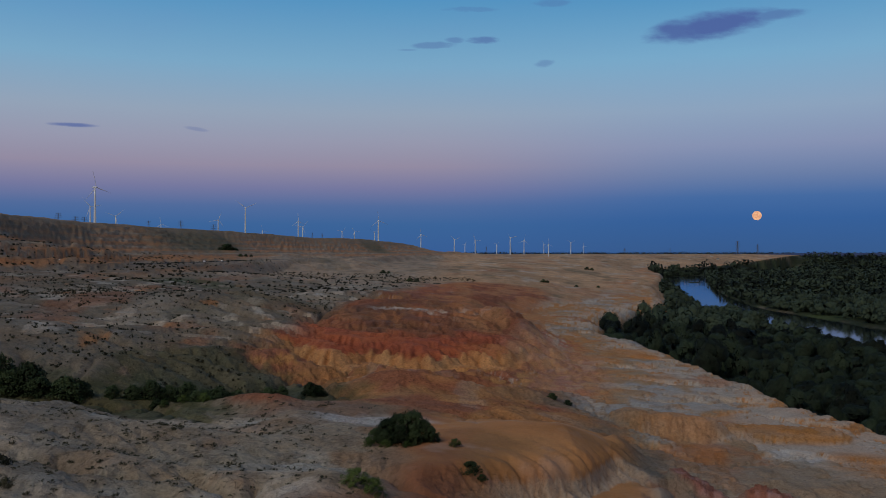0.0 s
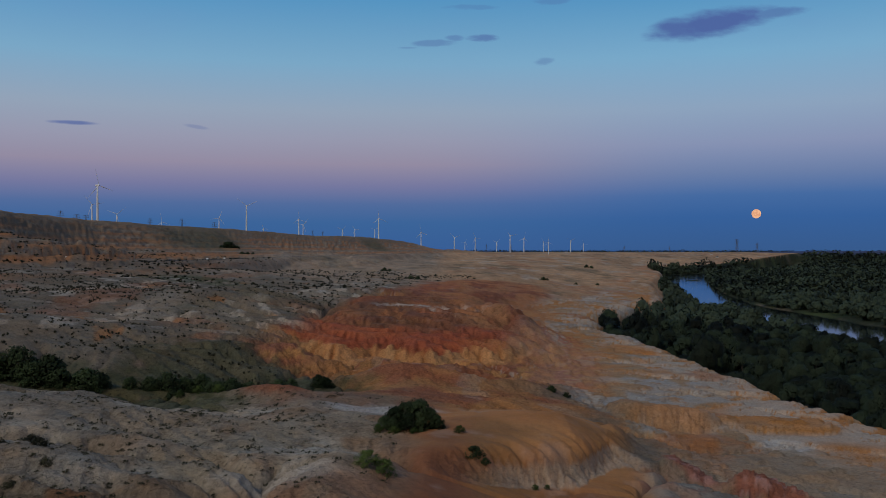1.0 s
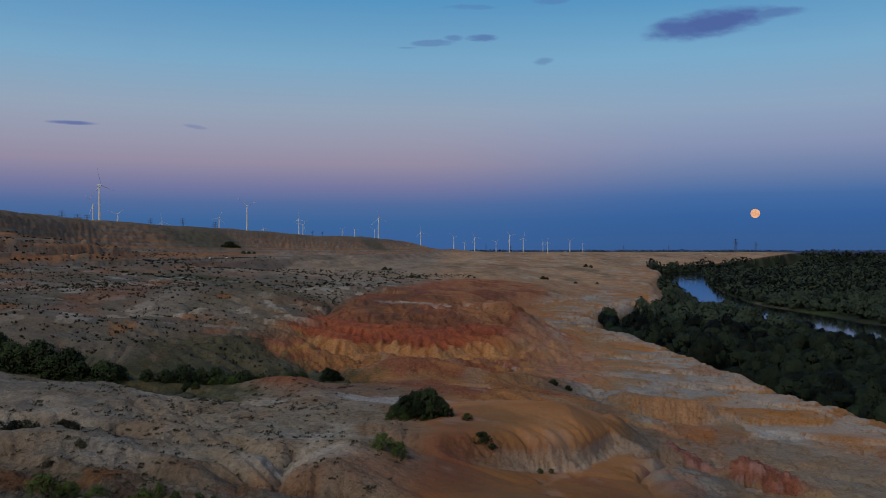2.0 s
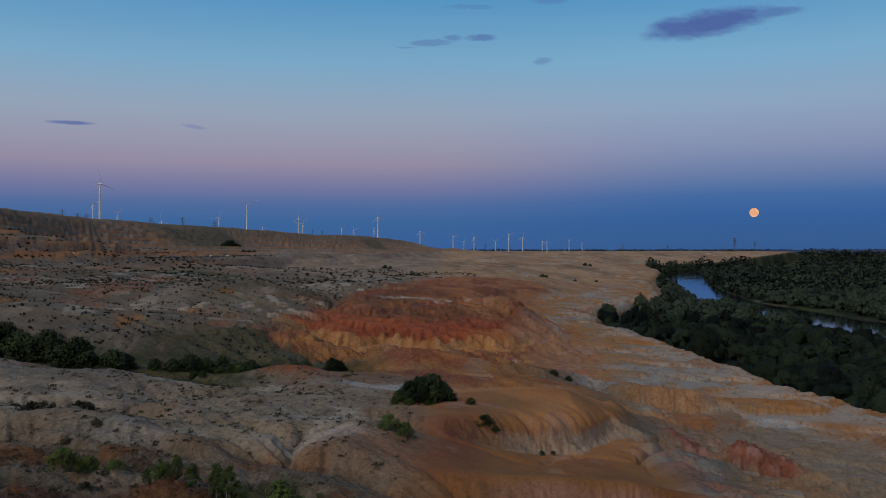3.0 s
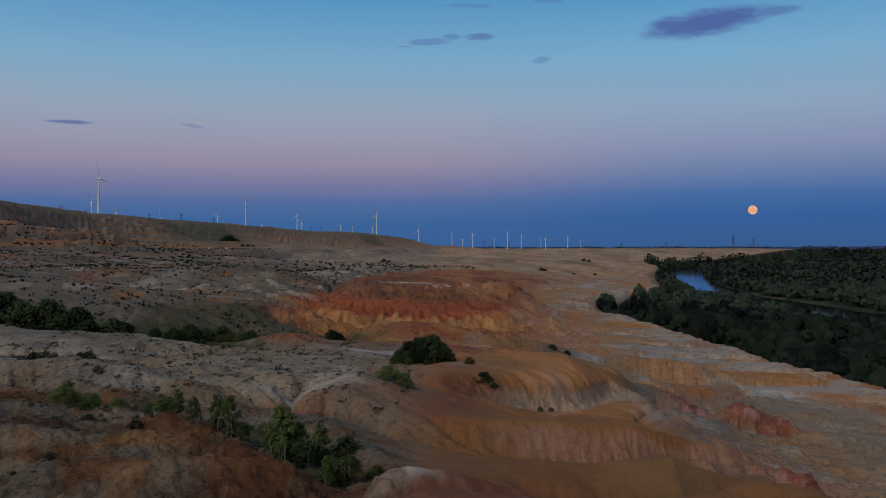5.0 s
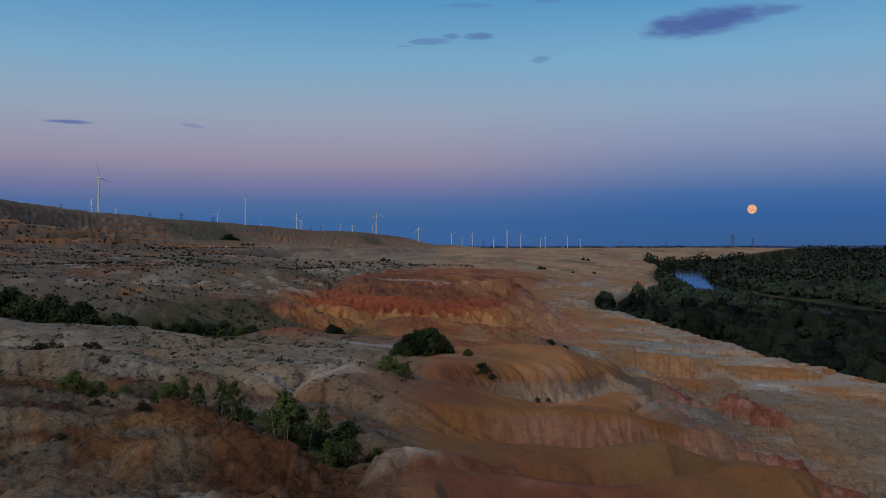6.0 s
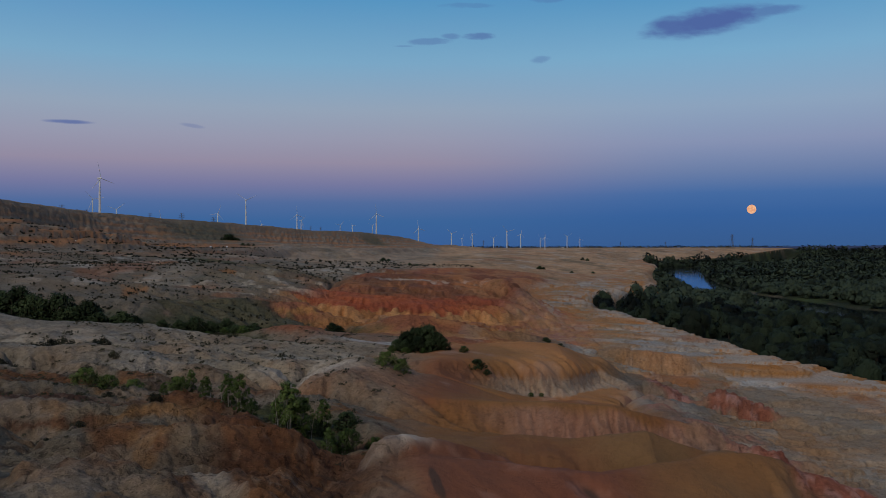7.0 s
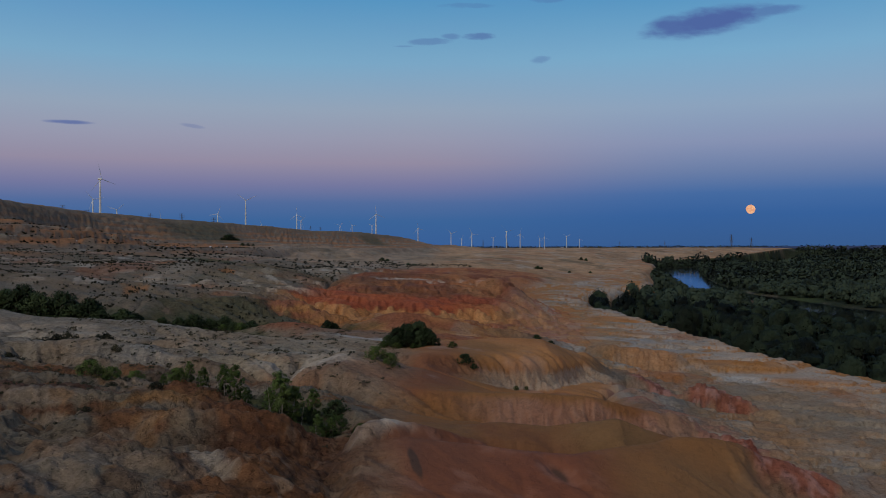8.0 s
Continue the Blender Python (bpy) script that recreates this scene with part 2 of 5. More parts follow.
def land(x, y):
    """The land before rain has cut it."""
    d = rim_x(y) - x + 8 * fbm(x, y, 60, 3, 1) * sstep(0, 60, y) + 3.0 * ridged(x, y, 20, 3, 2)
    db = np.maximum(rim_x(y) - x + 9 * fbm(x, y, 45, 4, 3), 0)
    db = db + np.minimum(db, 90) * (reach(y) - 1)
    close = np.interp(db, (0, 15, 55, 80, 105, 128, 150, 190, 240, 320, 420, 600, 2000), (34.2, 35.6, 37, 39, 44.5, 49.5, 52.2, 56, 60, 68, 77, 90, 130))
    far = np.interp(db, (0, 150, 250, 450, 700, 1200, 3000), (37, 43, 52, 59, 64, 71, 86))
    up = lerp(close, far, sstep(720, 1080, y)) + 6 * sstep(1700, 4700, y) * sstep(0, 900, db) + 3 * sstep(2500, 4700, y)
    up = lerp(up, 80 + 1.5 * fbm(x, y, 400, 2, 11), sstep(3300, 4850, y))
    red, right, pale, smooth, brown = zones(x, y)
    # mesa on the left with a hummocky toe
    off = x - mesa_x(y) + 24 * fbm(x, y, 160, 3, 21) + 6 * ridged(x, y, 70, 3, 22)
    u = np.clip(1 - off / np.interp(y, (1150, 1550, 1850, 2200), (235, 460, 460, 330)), 0, 1)
    top = np.interp(y, TOP_Y, TOP_Z) + 0.004 * np.maximum(-off, 0)
    prof = 0.52 * u + 0.48 * sstep(0.66, 1.0, u)
    ends = sstep(4150, 3750, y)
    up = lerp(up, np.maximum(top, up), prof * ends)
    face = sstep(0.02, 0.3, u) * sstep(1.0, 0.9, u) * ends
    up = up + face * (4.5 * billow(x, y, 95, 4, 23) - 1.8) + 7 * sstep(0.0, 0.15, u) * sstep(0.55, 0.3, u) * ends * billow(x, y, 38, 3, 24)
    # broad swells of the plain
    wx, wy = x + 9 * fbm(x, y, 40, 3, 33), y + 9 * fbm(x, y, 40, 3, 34)
    calm = (1 - right) * (1 - red)
    up = up + calm * (2.0 * fbm(x, y, 190, 3, 31) + sstep(70, 260, y) * (1.7 * billow(wx, wy, 60, 5, 32) - 0.4))
    # badlands: rounded spurs, sharp gullies, benches with scalloped fronts
    rough = np.maximum(red, 0.9 * right) * (1 - 0.85 * smooth)
    raw = up + rough * (lerp(1.5, 2.6, red) * (billow(wx, wy, 46, 4, 41) - 0.45) + 0.5 * billow(x, y, 9, 3, 42))
    up = amphitheatre(x, y, raw) + 5.5 * blob(x, y, -112, 480, 52, 110, 0, 0.8) + 3.6 * blob(x, y, -128, 292, 52, 46, 0, 0.9) + 3.4 * blob(x, y, -160, 440, 60, 80, 0, 0.9) + 4.5 * blob(x, y, -66, 645, 50, 80, 0, 0.8)
    # basin floor before the red cliff, with low domes
    up = up - 3.0 * blob(x, y, -34, 284, 30, 28, 0, 0.9) - 2.2 * blob(x, y, -60, 256, 30, 24, 0, 0.9) - 0.8 * blob(x, y, -8, 300, 52, 30, 0, 0.8) + 2.2 * blob(x, y, -4, 262, 24, 12, 4, 0.8) + 1.5 * blob(x, y, 26, 276, 13, 10, 0, 0.8)
    # green hollow behind the pale rise
    dh, _ = along(x, y, -175, 232, -88, 218)
    dg, _ = along(x, y, -88, 218, -40, 246)
    up = up - 5.2 * sstep(30, 6, np.minimum(dh, dg)) - 2.5 * blob(x, y, -50, 272, 30, 26, 0, 0.8)
    up = up + 2.4 * blob(x, y, -70, 170, 62, 28, -4, 0.9) + 1.4 * blob(x, y, -44, 215, 14, 8, 0, 0.7) + 0.8 * blob(x, y, -8, 180, 20, 26, 0, 0.8)
    up = up - 4.6 * blob(x, y, -58, 199, 30, 19, -14, 0.7) - 3.4 * blob(x, y, -50, 178, 28, 16, -8, 0.8) - 1.6 * blob(x, y, -100, 192, 26, 12, 8, 0.8) - 1.7 * blob(x, y, -84, 182, 28, 20, 0, 0.9)
    # ochre hills with fluted fronts
    flute = 1.6 * ridged(x, y, 5.5, 3, 121) + 3 * fbm(x, y, 18, 2, 122)
    up = up + 2.6 * blob(x, y, -13, 130, 16, 24, 0, 0.9)
    up = lerp(up, ochre_hills(x, y)[0], hills_part(x, y))
    # crumbling red outcrops and ochre tongues on the low bench
    crumb = 1.8 * ridged(x, y, 4.5, 3, 123)
    up = up + 3.4 * sstep(1.0, 0.62, np.hypot((x - 66 + crumb) / 10, (y - 175 + crumb) / 7)) + 1.7 * sstep(1.0, 0.6, np.hypot((x - 50 + crumb) / 5, (y - 184 + crumb) / 7))
    up = up + 2.3 * blob(x, y, 45, 80, 13, 9, -10, 0.8) + 1.5 * sstep(1.0, 0.4, np.hypot((x - 47 + crumb) / 10, (y - 79 + crumb) / 5)) + 1.6 * sstep(1.0, 0.55, np.hypot((x - 50 + crumb) / 4, (y - 114 + crumb) / 4)) + 1.2 * sstep(1.0, 0.55, np.hypot((x - 44 + crumb) / 6, (y - 118 + crumb) / 4))
    up = up + 3.4 * sstep(1.0, 0.75, np.hypot((x - 64 + flute) / 18, (y - 258 + flute) / 13)) + scarp(x, y, 52, 246, 82, 248, 2.6, 5.0, 3.0, 441) + 2.4 * sstep(1.0, 0.7, np.hypot((x - 100 + flute) / 22, (y - 262 + flute) / 12))
    up = up + 1.3 * blob(x, y, 30, 78, 9, 6, 0, 0.9) + 0.6 * blob(x, y, 8, 92, 7, 5, 0, 0.9)
    # ravine with the saplings, and its outlet towards the viewer
    dr, _ = along(x, y, -29, 101, -16, 74)
    dq, _ = along(x, y, -16, 74, -13, 46)
    up = up - 2.9 * sstep(8, 1.5, dr + 1.5 * fbm(x, y, 7, 3, 411)) - 1.9 * sstep(4.5, 1, dq + 1.0 * fbm(x, y, 6, 3, 412))
    # pale rock tip beside the ravine, running back into a low lip
    dt, tt = along(x, y, -9.8, 62.8, 5, 74)
    up = up + 3.4 * sstep(2.2, 0.1, dt + 0.9 * fbm(x, y, 3, 3, 127)) * (1 - 0.8 * tt)
    dp, _ = along(x, y, 8, 83, 25, 82)
    up = up - 1.0 * sstep(2.4, 0.3, dp) - 0.9 * sstep(1.0, 0.3, np.hypot((x - 13.0 + 0.35 * (y - 61)) / 1.9, (y - 61.5) / 4.2))
    # near ground beside the ravine: rusty hump, tan bluff, pale flat
    up = up + (1.7 - 0.8 * sstep(-32, -40, x)) * sstep(-6, -18, x) * sstep(104, 84, y) + 0.5 * sstep(66, 44, y) * sstep(-4, -18, x) - 1.7 * blob(x, y, -37, 80, 13, 9, 0, 0.9) - 0.9 * blob(x, y, -40, 51, 12, 8, 0, 0.9) + 0.9 * blob(x, y, -38, 92, 5, 4, 0, 0.9)
    up = up + 1.5 * blob(x, y, -21, 62, 13, 7, 30, 0.9) + 0.9 * blob(x, y, -28, 58, 7, 4, 10, 0.8) + 1.0 * blob(x, y, -14, 52, 9, 6, 40, 0.9)
    up = up + scarp(x, y, -58, 61, -33, 66, 1.5, 2.2, 3.0, 413) + scarp(x, y, -40, 54, -16, 60, 0.8, 2.5, 3.0, 415)
    up = up + scarp(x, y, -66, 117, -43, 114, 1.3, 3.0, 3.5, 417) + scarp(x, y, -84, 140, -52, 136, 1.1, 3.0, 4.0, 419) + 1.3 * blob(x, y, -40, 113, 6, 4, 0, 0.9) - 2.6 * blob(x, y, -43, 122, 8, 6, 0, 0.9) + 1.6 * blob(x, y, -49, 138, 10, 9, 0, 0.9) + 0.3 * blob(x, y, -23, 120, 9, 9, 0, 0.9)
    up = up + 1.2 * blob(x, y, -26, 138, 22, 22, 0, 0.9) - 0.9 * blob(x, y, -30, 112, 10, 10, 0, 0.9)
    # rusty spur beside the ravine, a small tan bluff, and hummocks at its foot
    dk, tk = along(x, y, -39, 88, -15, 64)
    up = up + 0.7 * sstep(5, 0.5, dk + 2.0 * fbm(x, y, 7, 3, 124)) * (1 - 0.9 * tk)
    up = up + sstep(80, 64, y) * sstep(-4, -16, x) * (0.8 * billow(wx, wy, 13, 5, 125) - 0.35)
    # crumbling red beds
    beds = np.maximum(np.maximum(blob(x, y, 65, 173, 15, 11, 0, 0.5), blob(x, y, 49, 179, 9, 11, 0, 0.5)), np.maximum(blob(x, y, 47, 116, 10, 8, 0, 0.5), blob(x, y, 48, 85, 12, 8, 0, 0.5)))
    up = up + beds * (1.1 * billow(x, y, 3.4, 3, 126) - 0.5)
    # crumbling knolls between the ochre hills and the red outcrops
    knolls = np.maximum(blob(x, y, 47, 118, 13, 34, 0, 0.6), blob(x, y, 44, 160, 9, 24, 0, 0.6))
    up = up + knolls * (1.7 * billow(wx, wy, 9, 4, 501) - 0.8)
    # cliff down to the flood plain, and the river bed
    low = 16.0 + 0.7 * fbm(x, y, 60, 3, 61) + 50 * sstep(4380, 4960, np.hypot(x, y + 45)) ** 1.2
    fall = sstep(-24, 1.5, d + 2.5 * ridged(x, y, 9, 3, 62))
    z = lerp(low, up, fall)
    bank = np.abs(x - river_x(y) + 9 * fbm(x, y, 90, 3, 71)) - river_half(y)
    bed = sstep(9, -5, bank) * sstep(4420, 4280, y) * (1 - fall)
    z = lerp(z, 11.0, bed)
    return z + 4.2 * blob(x, y, 632, 2290, 34, 70, 0, 0.8)


def fill_pits(z):
    """Raises closed hollows to their outlet, so that water can leave: a flood from the edges, level by level."""
    rows, cols = z.shape
    flat = z.ravel().tolist()
    base = z.min()
    done = bytearray(rows * cols) + bytearray(b"\x01") * (cols + 2)
    pools = [[] for _ in range(int((z.max() - base) * 50) + 3)]
    edge = np.zeros(z.shape, bool)
    edge[0], edge[-1], edge[:, 0], edge[:, -1] = True, True, True, True
    for k in np.flatnonzero(edge.ravel()).tolist():
        done[k] = 1
        pools[int((flat[k] - base) * 50)].append(k)
    steps = (-cols - 1, -cols, -cols + 1, -1, 1, cols - 1, cols, cols + 1)
    for n_pool, pool in enumerate(pools):
        for k in pool:
            level = flat[k]
            for step in steps:
                j = k + step
                if not done[j]:
                    done[j] = 1
                    h = flat[j]
                    if h <= level:
                        flat[j] = level + 1e-4
                        pool.append(j)
                    else:
                        m = int((h - base) * 50)
                        pools[m if m > n_pool else n_pool].append(j)
        pools[n_pool] = ()
    return np.array(flat).reshape(rows, cols)


def erode(z, cell, soft, rounds, spread):
    """Running water cuts gullies where the ground is soft, and creep rounds the crests."""
    rows, cols = z.shape
    idx = np.arange(rows * cols).reshape(rows, cols)
    for _ in range(rounds):
        z = fill_pits(z)
        best, into = np.zeros(z.shape), idx.copy()
        for dr in (-1, 0, 1):
            for dc in (-1, 0, 1):
                if dr or dc:
                    a = (slice(1, -1), slice(1, -1))
                    b = (slice(1 + dr, rows - 1 + dr), slice(1 + dc, cols - 1 + dc))
                    slope = (z[a] - z[b]) / (cell * math.hypot(dr, dc))
                    better = slope > best[a]
                    best[a] = np.where(better, slope, best[a])
                    into[a] = np.where(better, idx[b], into[a])
        order = np.argsort(z, axis=None).tolist()
        to = into.ravel().tolist()
        area = [cell * cell] * len(to)
        for k in reversed(order):
            j = to[k]
            if j != k:
                area[j] += area[k]
        cut = (soft.ravel() * np.minimum(np.array(area), 6000.0) ** 0.46 / cell).tolist()
        h = z.ravel().tolist()
        for k in order:
            j = to[k]
            if j != k:
                f = cut[k]
                h[k] = (h[k] + f * h[j]) / (1 + f)
        z = np.array(h).reshape(rows, cols)
        for _ in range(2):
            lap = np.zeros(z.shape)
            lap[1:-1, 1:-1] = z[2:, 1:-1] + z[:-2, 1:-1] + z[1:-1, 2:] + z[1:-1, :-2] - 4 * z[1:-1, 1:-1]
            z = z + spread * lap
    return z


def box_mean(a, reach):
    """Mean over a square of cells round each cell, twice over."""
    for _ in range(2):
        for axis in (0, 1):
            b = np.moveaxis(a, axis, 0)
            c = np.cumsum(np.concatenate([np.repeat(b[:1], reach + 1, 0), b, np.repeat(b[-1:], reach, 0)]), axis=0)
            a = np.moveaxis((c[2 * reach + 1 :] - c[: -2 * reach - 1]) / (2 * reach + 1), 0, axis)
    return a


class Relief:
    """What water took from a stretch of land, on an even grid."""

    def __init__(self, x0, x1, y0, y1, cell, rounds, force, spread, under, deep, tall, reds):
        self.x0, self.y0, self.cell, self.edge = x0, y0, cell, 25 * cell
        gx, gy = np.meshgrid(np.arange(x0, x1, cell), np.arange(y0, y1, cell), indexing="ij")
        self.shape, self.x1, self.y1 = gx.shape, gx[-1, 0], gy[0, -1]
        z = under(gx, gy) + 0.30 * cell * fbm(gx, gy, 9 * cell, 3, 151)
        red, right, pale, smooth, brown = zones(gx, gy)
        soft = 0.55 + reds * red - 0.30 * right * sstep(180, 260, gy) + 1.3 * brown
        fronts = ochre_hills(gx, gy)[1]
        soft = lerp(soft, 0.18 + 0.6 * fronts, smooth) * (1 + 0.5 * fbm(gx, gy, 40, 3, 152))
        taken = erode(z, cell, force * np.clip(soft, 0.05, 3), rounds, spread) - z
        # the land as a whole keeps its level: spurs stand as much above it as gullies lie below
        self.taken = np.clip(taken - box_mean(taken, 14), -deep, tall)

    def at(self, x, y):
        u, v = (np.asarray(x) - self.x0) / self.cell, (np.asarray(y) - self.y0) / self.cell
        i, j = np.clip(u.astype(int), 0, self.shape[0] - 2), np.clip(v.astype(int), 0, self.shape[1] - 2)
        fu, fv = np.clip(u - i, 0, 1), np.clip(v - j, 0, 1)
        t = self.taken
        out = (t[i, j] * (1 - fu) + t[i + 1, j] * fu) * (1 - fv) + (t[i, j + 1] * (1 - fu) + t[i + 1, j + 1] * fu) * fv
        inside = np.minimum(np.minimum(x - self.x0, self.x1 - x), np.minimum(y - self.y0, self.y1 - y))
        return out * sstep(0, self.edge, inside)


FAR_RELIEF = Relief(-620, 420, 230, 2000, 3.2, 4, 0.36, 0.03, land, 4.2, 3.0, 0.1)


def land_far(x, y):
    return land(x, y) + FAR_RELIEF.at(x, y) * (1 - 0.7 * zones(x, y)[0]) * (1 - 0.93 * sstep(420, 260, x - mesa_x(y)))


NEAR_RELIEF = Relief(-132, 150, 18, 660, 0.85, 5, 0.38, 0.02, land_far, 2.3, 1.5, 1.2)


BED = 1.0


def strata(x, y, z):
    """Which bed of the low bench lies at a height; whole numbers are bed tops."""
    return (z + 1.1 * fbm(x, y, 70, 3, 421) + 0.24 * fbm(x, y, 13, 3, 422) - 0.13 * comb(x, y, 3.0, 423)) / BED


def height(x, y):
    x, y = np.asarray(x, float), np.asarray(y, float)
    near_cut = NEAR_RELIEF.at(x, y)
    red, right, pale, smooth, brown = zones(x, y)
    up = land_far(x, y) + near_cut * (1 - 0.55 * brown) * (1 - 0.35 * red)
    up = lerp(ROAD_Z, up, sstep(6, 34, road_gap(x, y)))
    rough = np.maximum(red, 0.9 * right) * (1 - 0.9 * smooth)
    over = sstep(28, 33, up)
    # harder beds stand out as small steps
    step = lerp(1.25, 1.7, red)
    k = (up + 0.8 * fbm(x, y, 60, 3, 44)) / step
    bench = (np.floor(k) + sstep(0.36, 0.64, k - np.floor(k))) * step
    ledge = 0.5 * (1 - red) * (1 - right) * sstep(230, 300, y)
    up = lerp(up, bench, over * (1 - right) * (1 - smooth) * np.clip(0.55 * rough + 0.25 * brown + 0.3 * pale + ledge, 0, 0.85) * sstep(1500, 900, y))
    # low bench by the rim: thin flat beds with ragged fluted edges, one lying back behind the other
    k = strata(x, y, up)
    beds = (np.floor(k) + sstep(0.38, 0.62, k - np.floor(k)) + 0.12 * (k - np.floor(k) - 0.5)) * BED - strata(x, y, 0.0) * BED
    up = lerp(up, beds, over * 0.9 * right * (1 - red))
    # thick beds step down the mesa
    off = x - mesa_x(y)
    on_face = sstep(330, 240, off) * sstep(-10, 30, off) * sstep(4000, 3600, y) * sstep(500, 700, y)
    k = (up + 2.5 * fbm(x, y, 120, 3, 45)) / 5.5
    up = lerp(up, (np.floor(k) + sstep(0.3, 0.7, k - np.floor(k))) * 5.5 - 2.5 * fbm(x, y, 120, 3, 45), 0.75 * on_face)
    up = lerp(ROAD_Z, up, sstep(6, 34, road_gap(x, y)))
    front = ochre_hills(x, y)[1] * smooth
    up = up + front * (0.55 * billow(x + 1.5 * fbm(x, y, 5, 2, 471), y * 0.6, 2.6, 4, 472) - 0.25)
    small = sstep(560, 240, y) * over * (1 - 0.9 * smooth) * (1 - 0.7 * right * sstep(190, 260, y))
    return up + small * (0.20 * fbm(x, y, 2.4, 3, 52) + brown * (0.9 * np.abs(fbm(x, y, 4.5, 4, 54)) + 0.35 * billow(x, y, 1.8, 2, 432)) + 0.25 * ridged(x, y, 6, 3, 55))


def ground_at(x, y):
    return float(height(np.array([x]), np.array([y]))[0])


# ---- materials ----
def material(name, rough=0.9, spec=0.2):
    mat = bpy.data.materials.new(name)
    mat.use_nodes = True
    m = Nodes(mat.node_tree)
    surf = m.add("ShaderNodeBsdfPrincipled")
    surf.inputs["Roughness"].default_value = rough
    surf.inputs["Specular IOR Level"].default_value = spec
    m.put(m.add("ShaderNodeOutputMaterial").inputs[0], surf.outputs[0])
    return mat, m, surf


def plain(name, colour, rough=0.6, metal=0.0, vary=0.12, size=2.0):
    mat, m, surf = material(name, rough, 0.4)
    where = m.add("ShaderNodeTexCoord").outputs["Object"]
    v = m.noise(where, size, 4.0)
    dark = tuple(c * (1 - vary) for c in colour[:3]) + (1.0,)
    light = tuple(min(1.0, c * (1 + vary)) for c in colour[:3]) + (1.0,)
    m.put(surf.inputs["Base Color"], m.mix(v, dark, light))
    surf.inputs["Metallic"].default_value = metal
    return mat


def earth_material():
    mat, m, surf = material("weathered_clay", 0.95, 0.1)
    clay = m.add("ShaderNodeAttribute", attribute_name="clay")
    col, grain = clay.outputs["Color"], clay.outputs["Alpha"]
    where = m.add("ShaderNodeNewGeometry").outputs["Position"]
    fine = m.noise(where, 1.3, 8.0, 0.72)
    wide = m.noise(where, 0.13, 6.0, 0.66)
    tone = m.math("ADD", m.math("MULTIPLY", m.math("SUBTRACT", fine, 0.5), 1.5), m.math("MULTIPLY", m.math("SUBTRACT", wide, 0.5), 0.8))
    grit = m.smooth(m.noise(where, 2.6, 3.0, 0.6), 0.60, 0.68)
    tone = m.math("SUBTRACT", tone, m.math("MULTIPLY", grit, 0.38))
    pebble = m.smooth(m.noise(where, 4.3, 2.0, 0.5), 0.66, 0.70)
    tone = m.math("ADD", tone, m.math("MULTIPLY", pebble, 0.42))
    clod = m.smooth(m.noise(where, 1.05, 3.0, 0.55), 0.62, 0.66)
    tone = m.math("SUBTRACT", tone, m.math("MULTIPLY", clod, 0.30))
    rill = m.math("ABSOLUTE", m.math("SUBTRACT", m.noise(where, 0.16, 6.0, 0.62, 0.6), 0.5))
    rill = m.math("SUBTRACT", 1.0, m.smooth(rill, 0.0, 0.018))
    tone = m.math("SUBTRACT", tone, m.math("MULTIPLY", rill, 0.20))
    tone = m.math("MAXIMUM", m.math("ADD", m.math("MULTIPLY", tone, grain), 1.0), 0.28)
    warm = m.mix(m.smooth(m.noise(where, 0.05, 5.0, 0.6), 0.35, 0.65), (1.05, 0.98, 0.92, 1), (0.94, 1.0, 1.06, 1))
    grey = m.add("ShaderNodeCombineColor")
    for k in range(3):
        m.put(grey.inputs[k], tone)
    m.put(surf.inputs["Base Color"], m.mix(1.0, m.mix(1.0, col, grey.outputs[0], "MULTIPLY"), warm, "MULTIPLY"))
    bump = m.add("ShaderNodeBump")
    bump.inputs["Strength"].default_value, bump.inputs["Distance"].default_value = 0.8, 0.7
    m.put(bump.inputs["Height"], m.math("MULTIPLY", m.math("ADD", m.math("SUBTRACT", m.math("MULTIPLY", m.noise(where, 0.45, 5.0, 0.6), 1.6), m.math("MULTIPLY", rill, 0.25)), fine), grain))
    m.put(surf.inputs["Normal"], bump.outputs[0])
    return mat


def leaf_material(name, dark, light, rough=0.75):
    mat, m, surf = material(name, rough, 0.15)
    geo = m.add("ShaderNodeNewGeometry")
    own = m.add("ShaderNodeObjectInfo").outputs["Random"]
    pick = m.math("ADD", m.math("MULTIPLY", geo.outputs["Random Per Island"], 0.08), m.math("MULTIPLY", m.noise(geo.outputs["Position"], 0.16, 3.0), 0.7))
    pick = m.math("ADD", pick, m.math("MULTIPLY", m.math("SUBTRACT", own, 0.5), 0.6))
    pick = m.math("ADD", pick, m.add("ShaderNodeAttribute", attribute_name="leafage").outputs["Fac"], clamp=True)
    m.put(surf.inputs["Base Color"], m.ramp(pick, [(0.05, dark), (0.66, light)]))
    return mat


EARTH = earth_material()
LEAF = leaf_material("poplar_leaves", (0.004, 0.007, 0.005, 1), (0.026, 0.042, 0.024, 1))
# grey-green willow, made paler to put distance haze into the colour
HAZED_WILLOW = leaf_material("hazed_willow_leaves", (0.007, 0.012, 0.009, 1), (0.045, 0.067, 0.044, 1))
SHRUB = leaf_material("shrub_leaves", (0.012, 0.023, 0.010, 1), (0.050, 0.078, 0.034, 1))
SAPLING = leaf_material("birch_leaves", (0.032, 0.060, 0.016, 1), (0.105, 0.160, 0.044, 1))
DRY = leaf_material("dry_scrub", (0.013, 0.016, 0.010, 1), (0.055, 0.057, 0.036, 1))
BARK = plain("bark", (0.058, 0.050, 0.042), 0.9, 0, 0.4, 6.0)
PALEBARK = plain("birch_bark", (0.30, 0.28, 0.24), 0.8, 0, 0.3, 8.0)
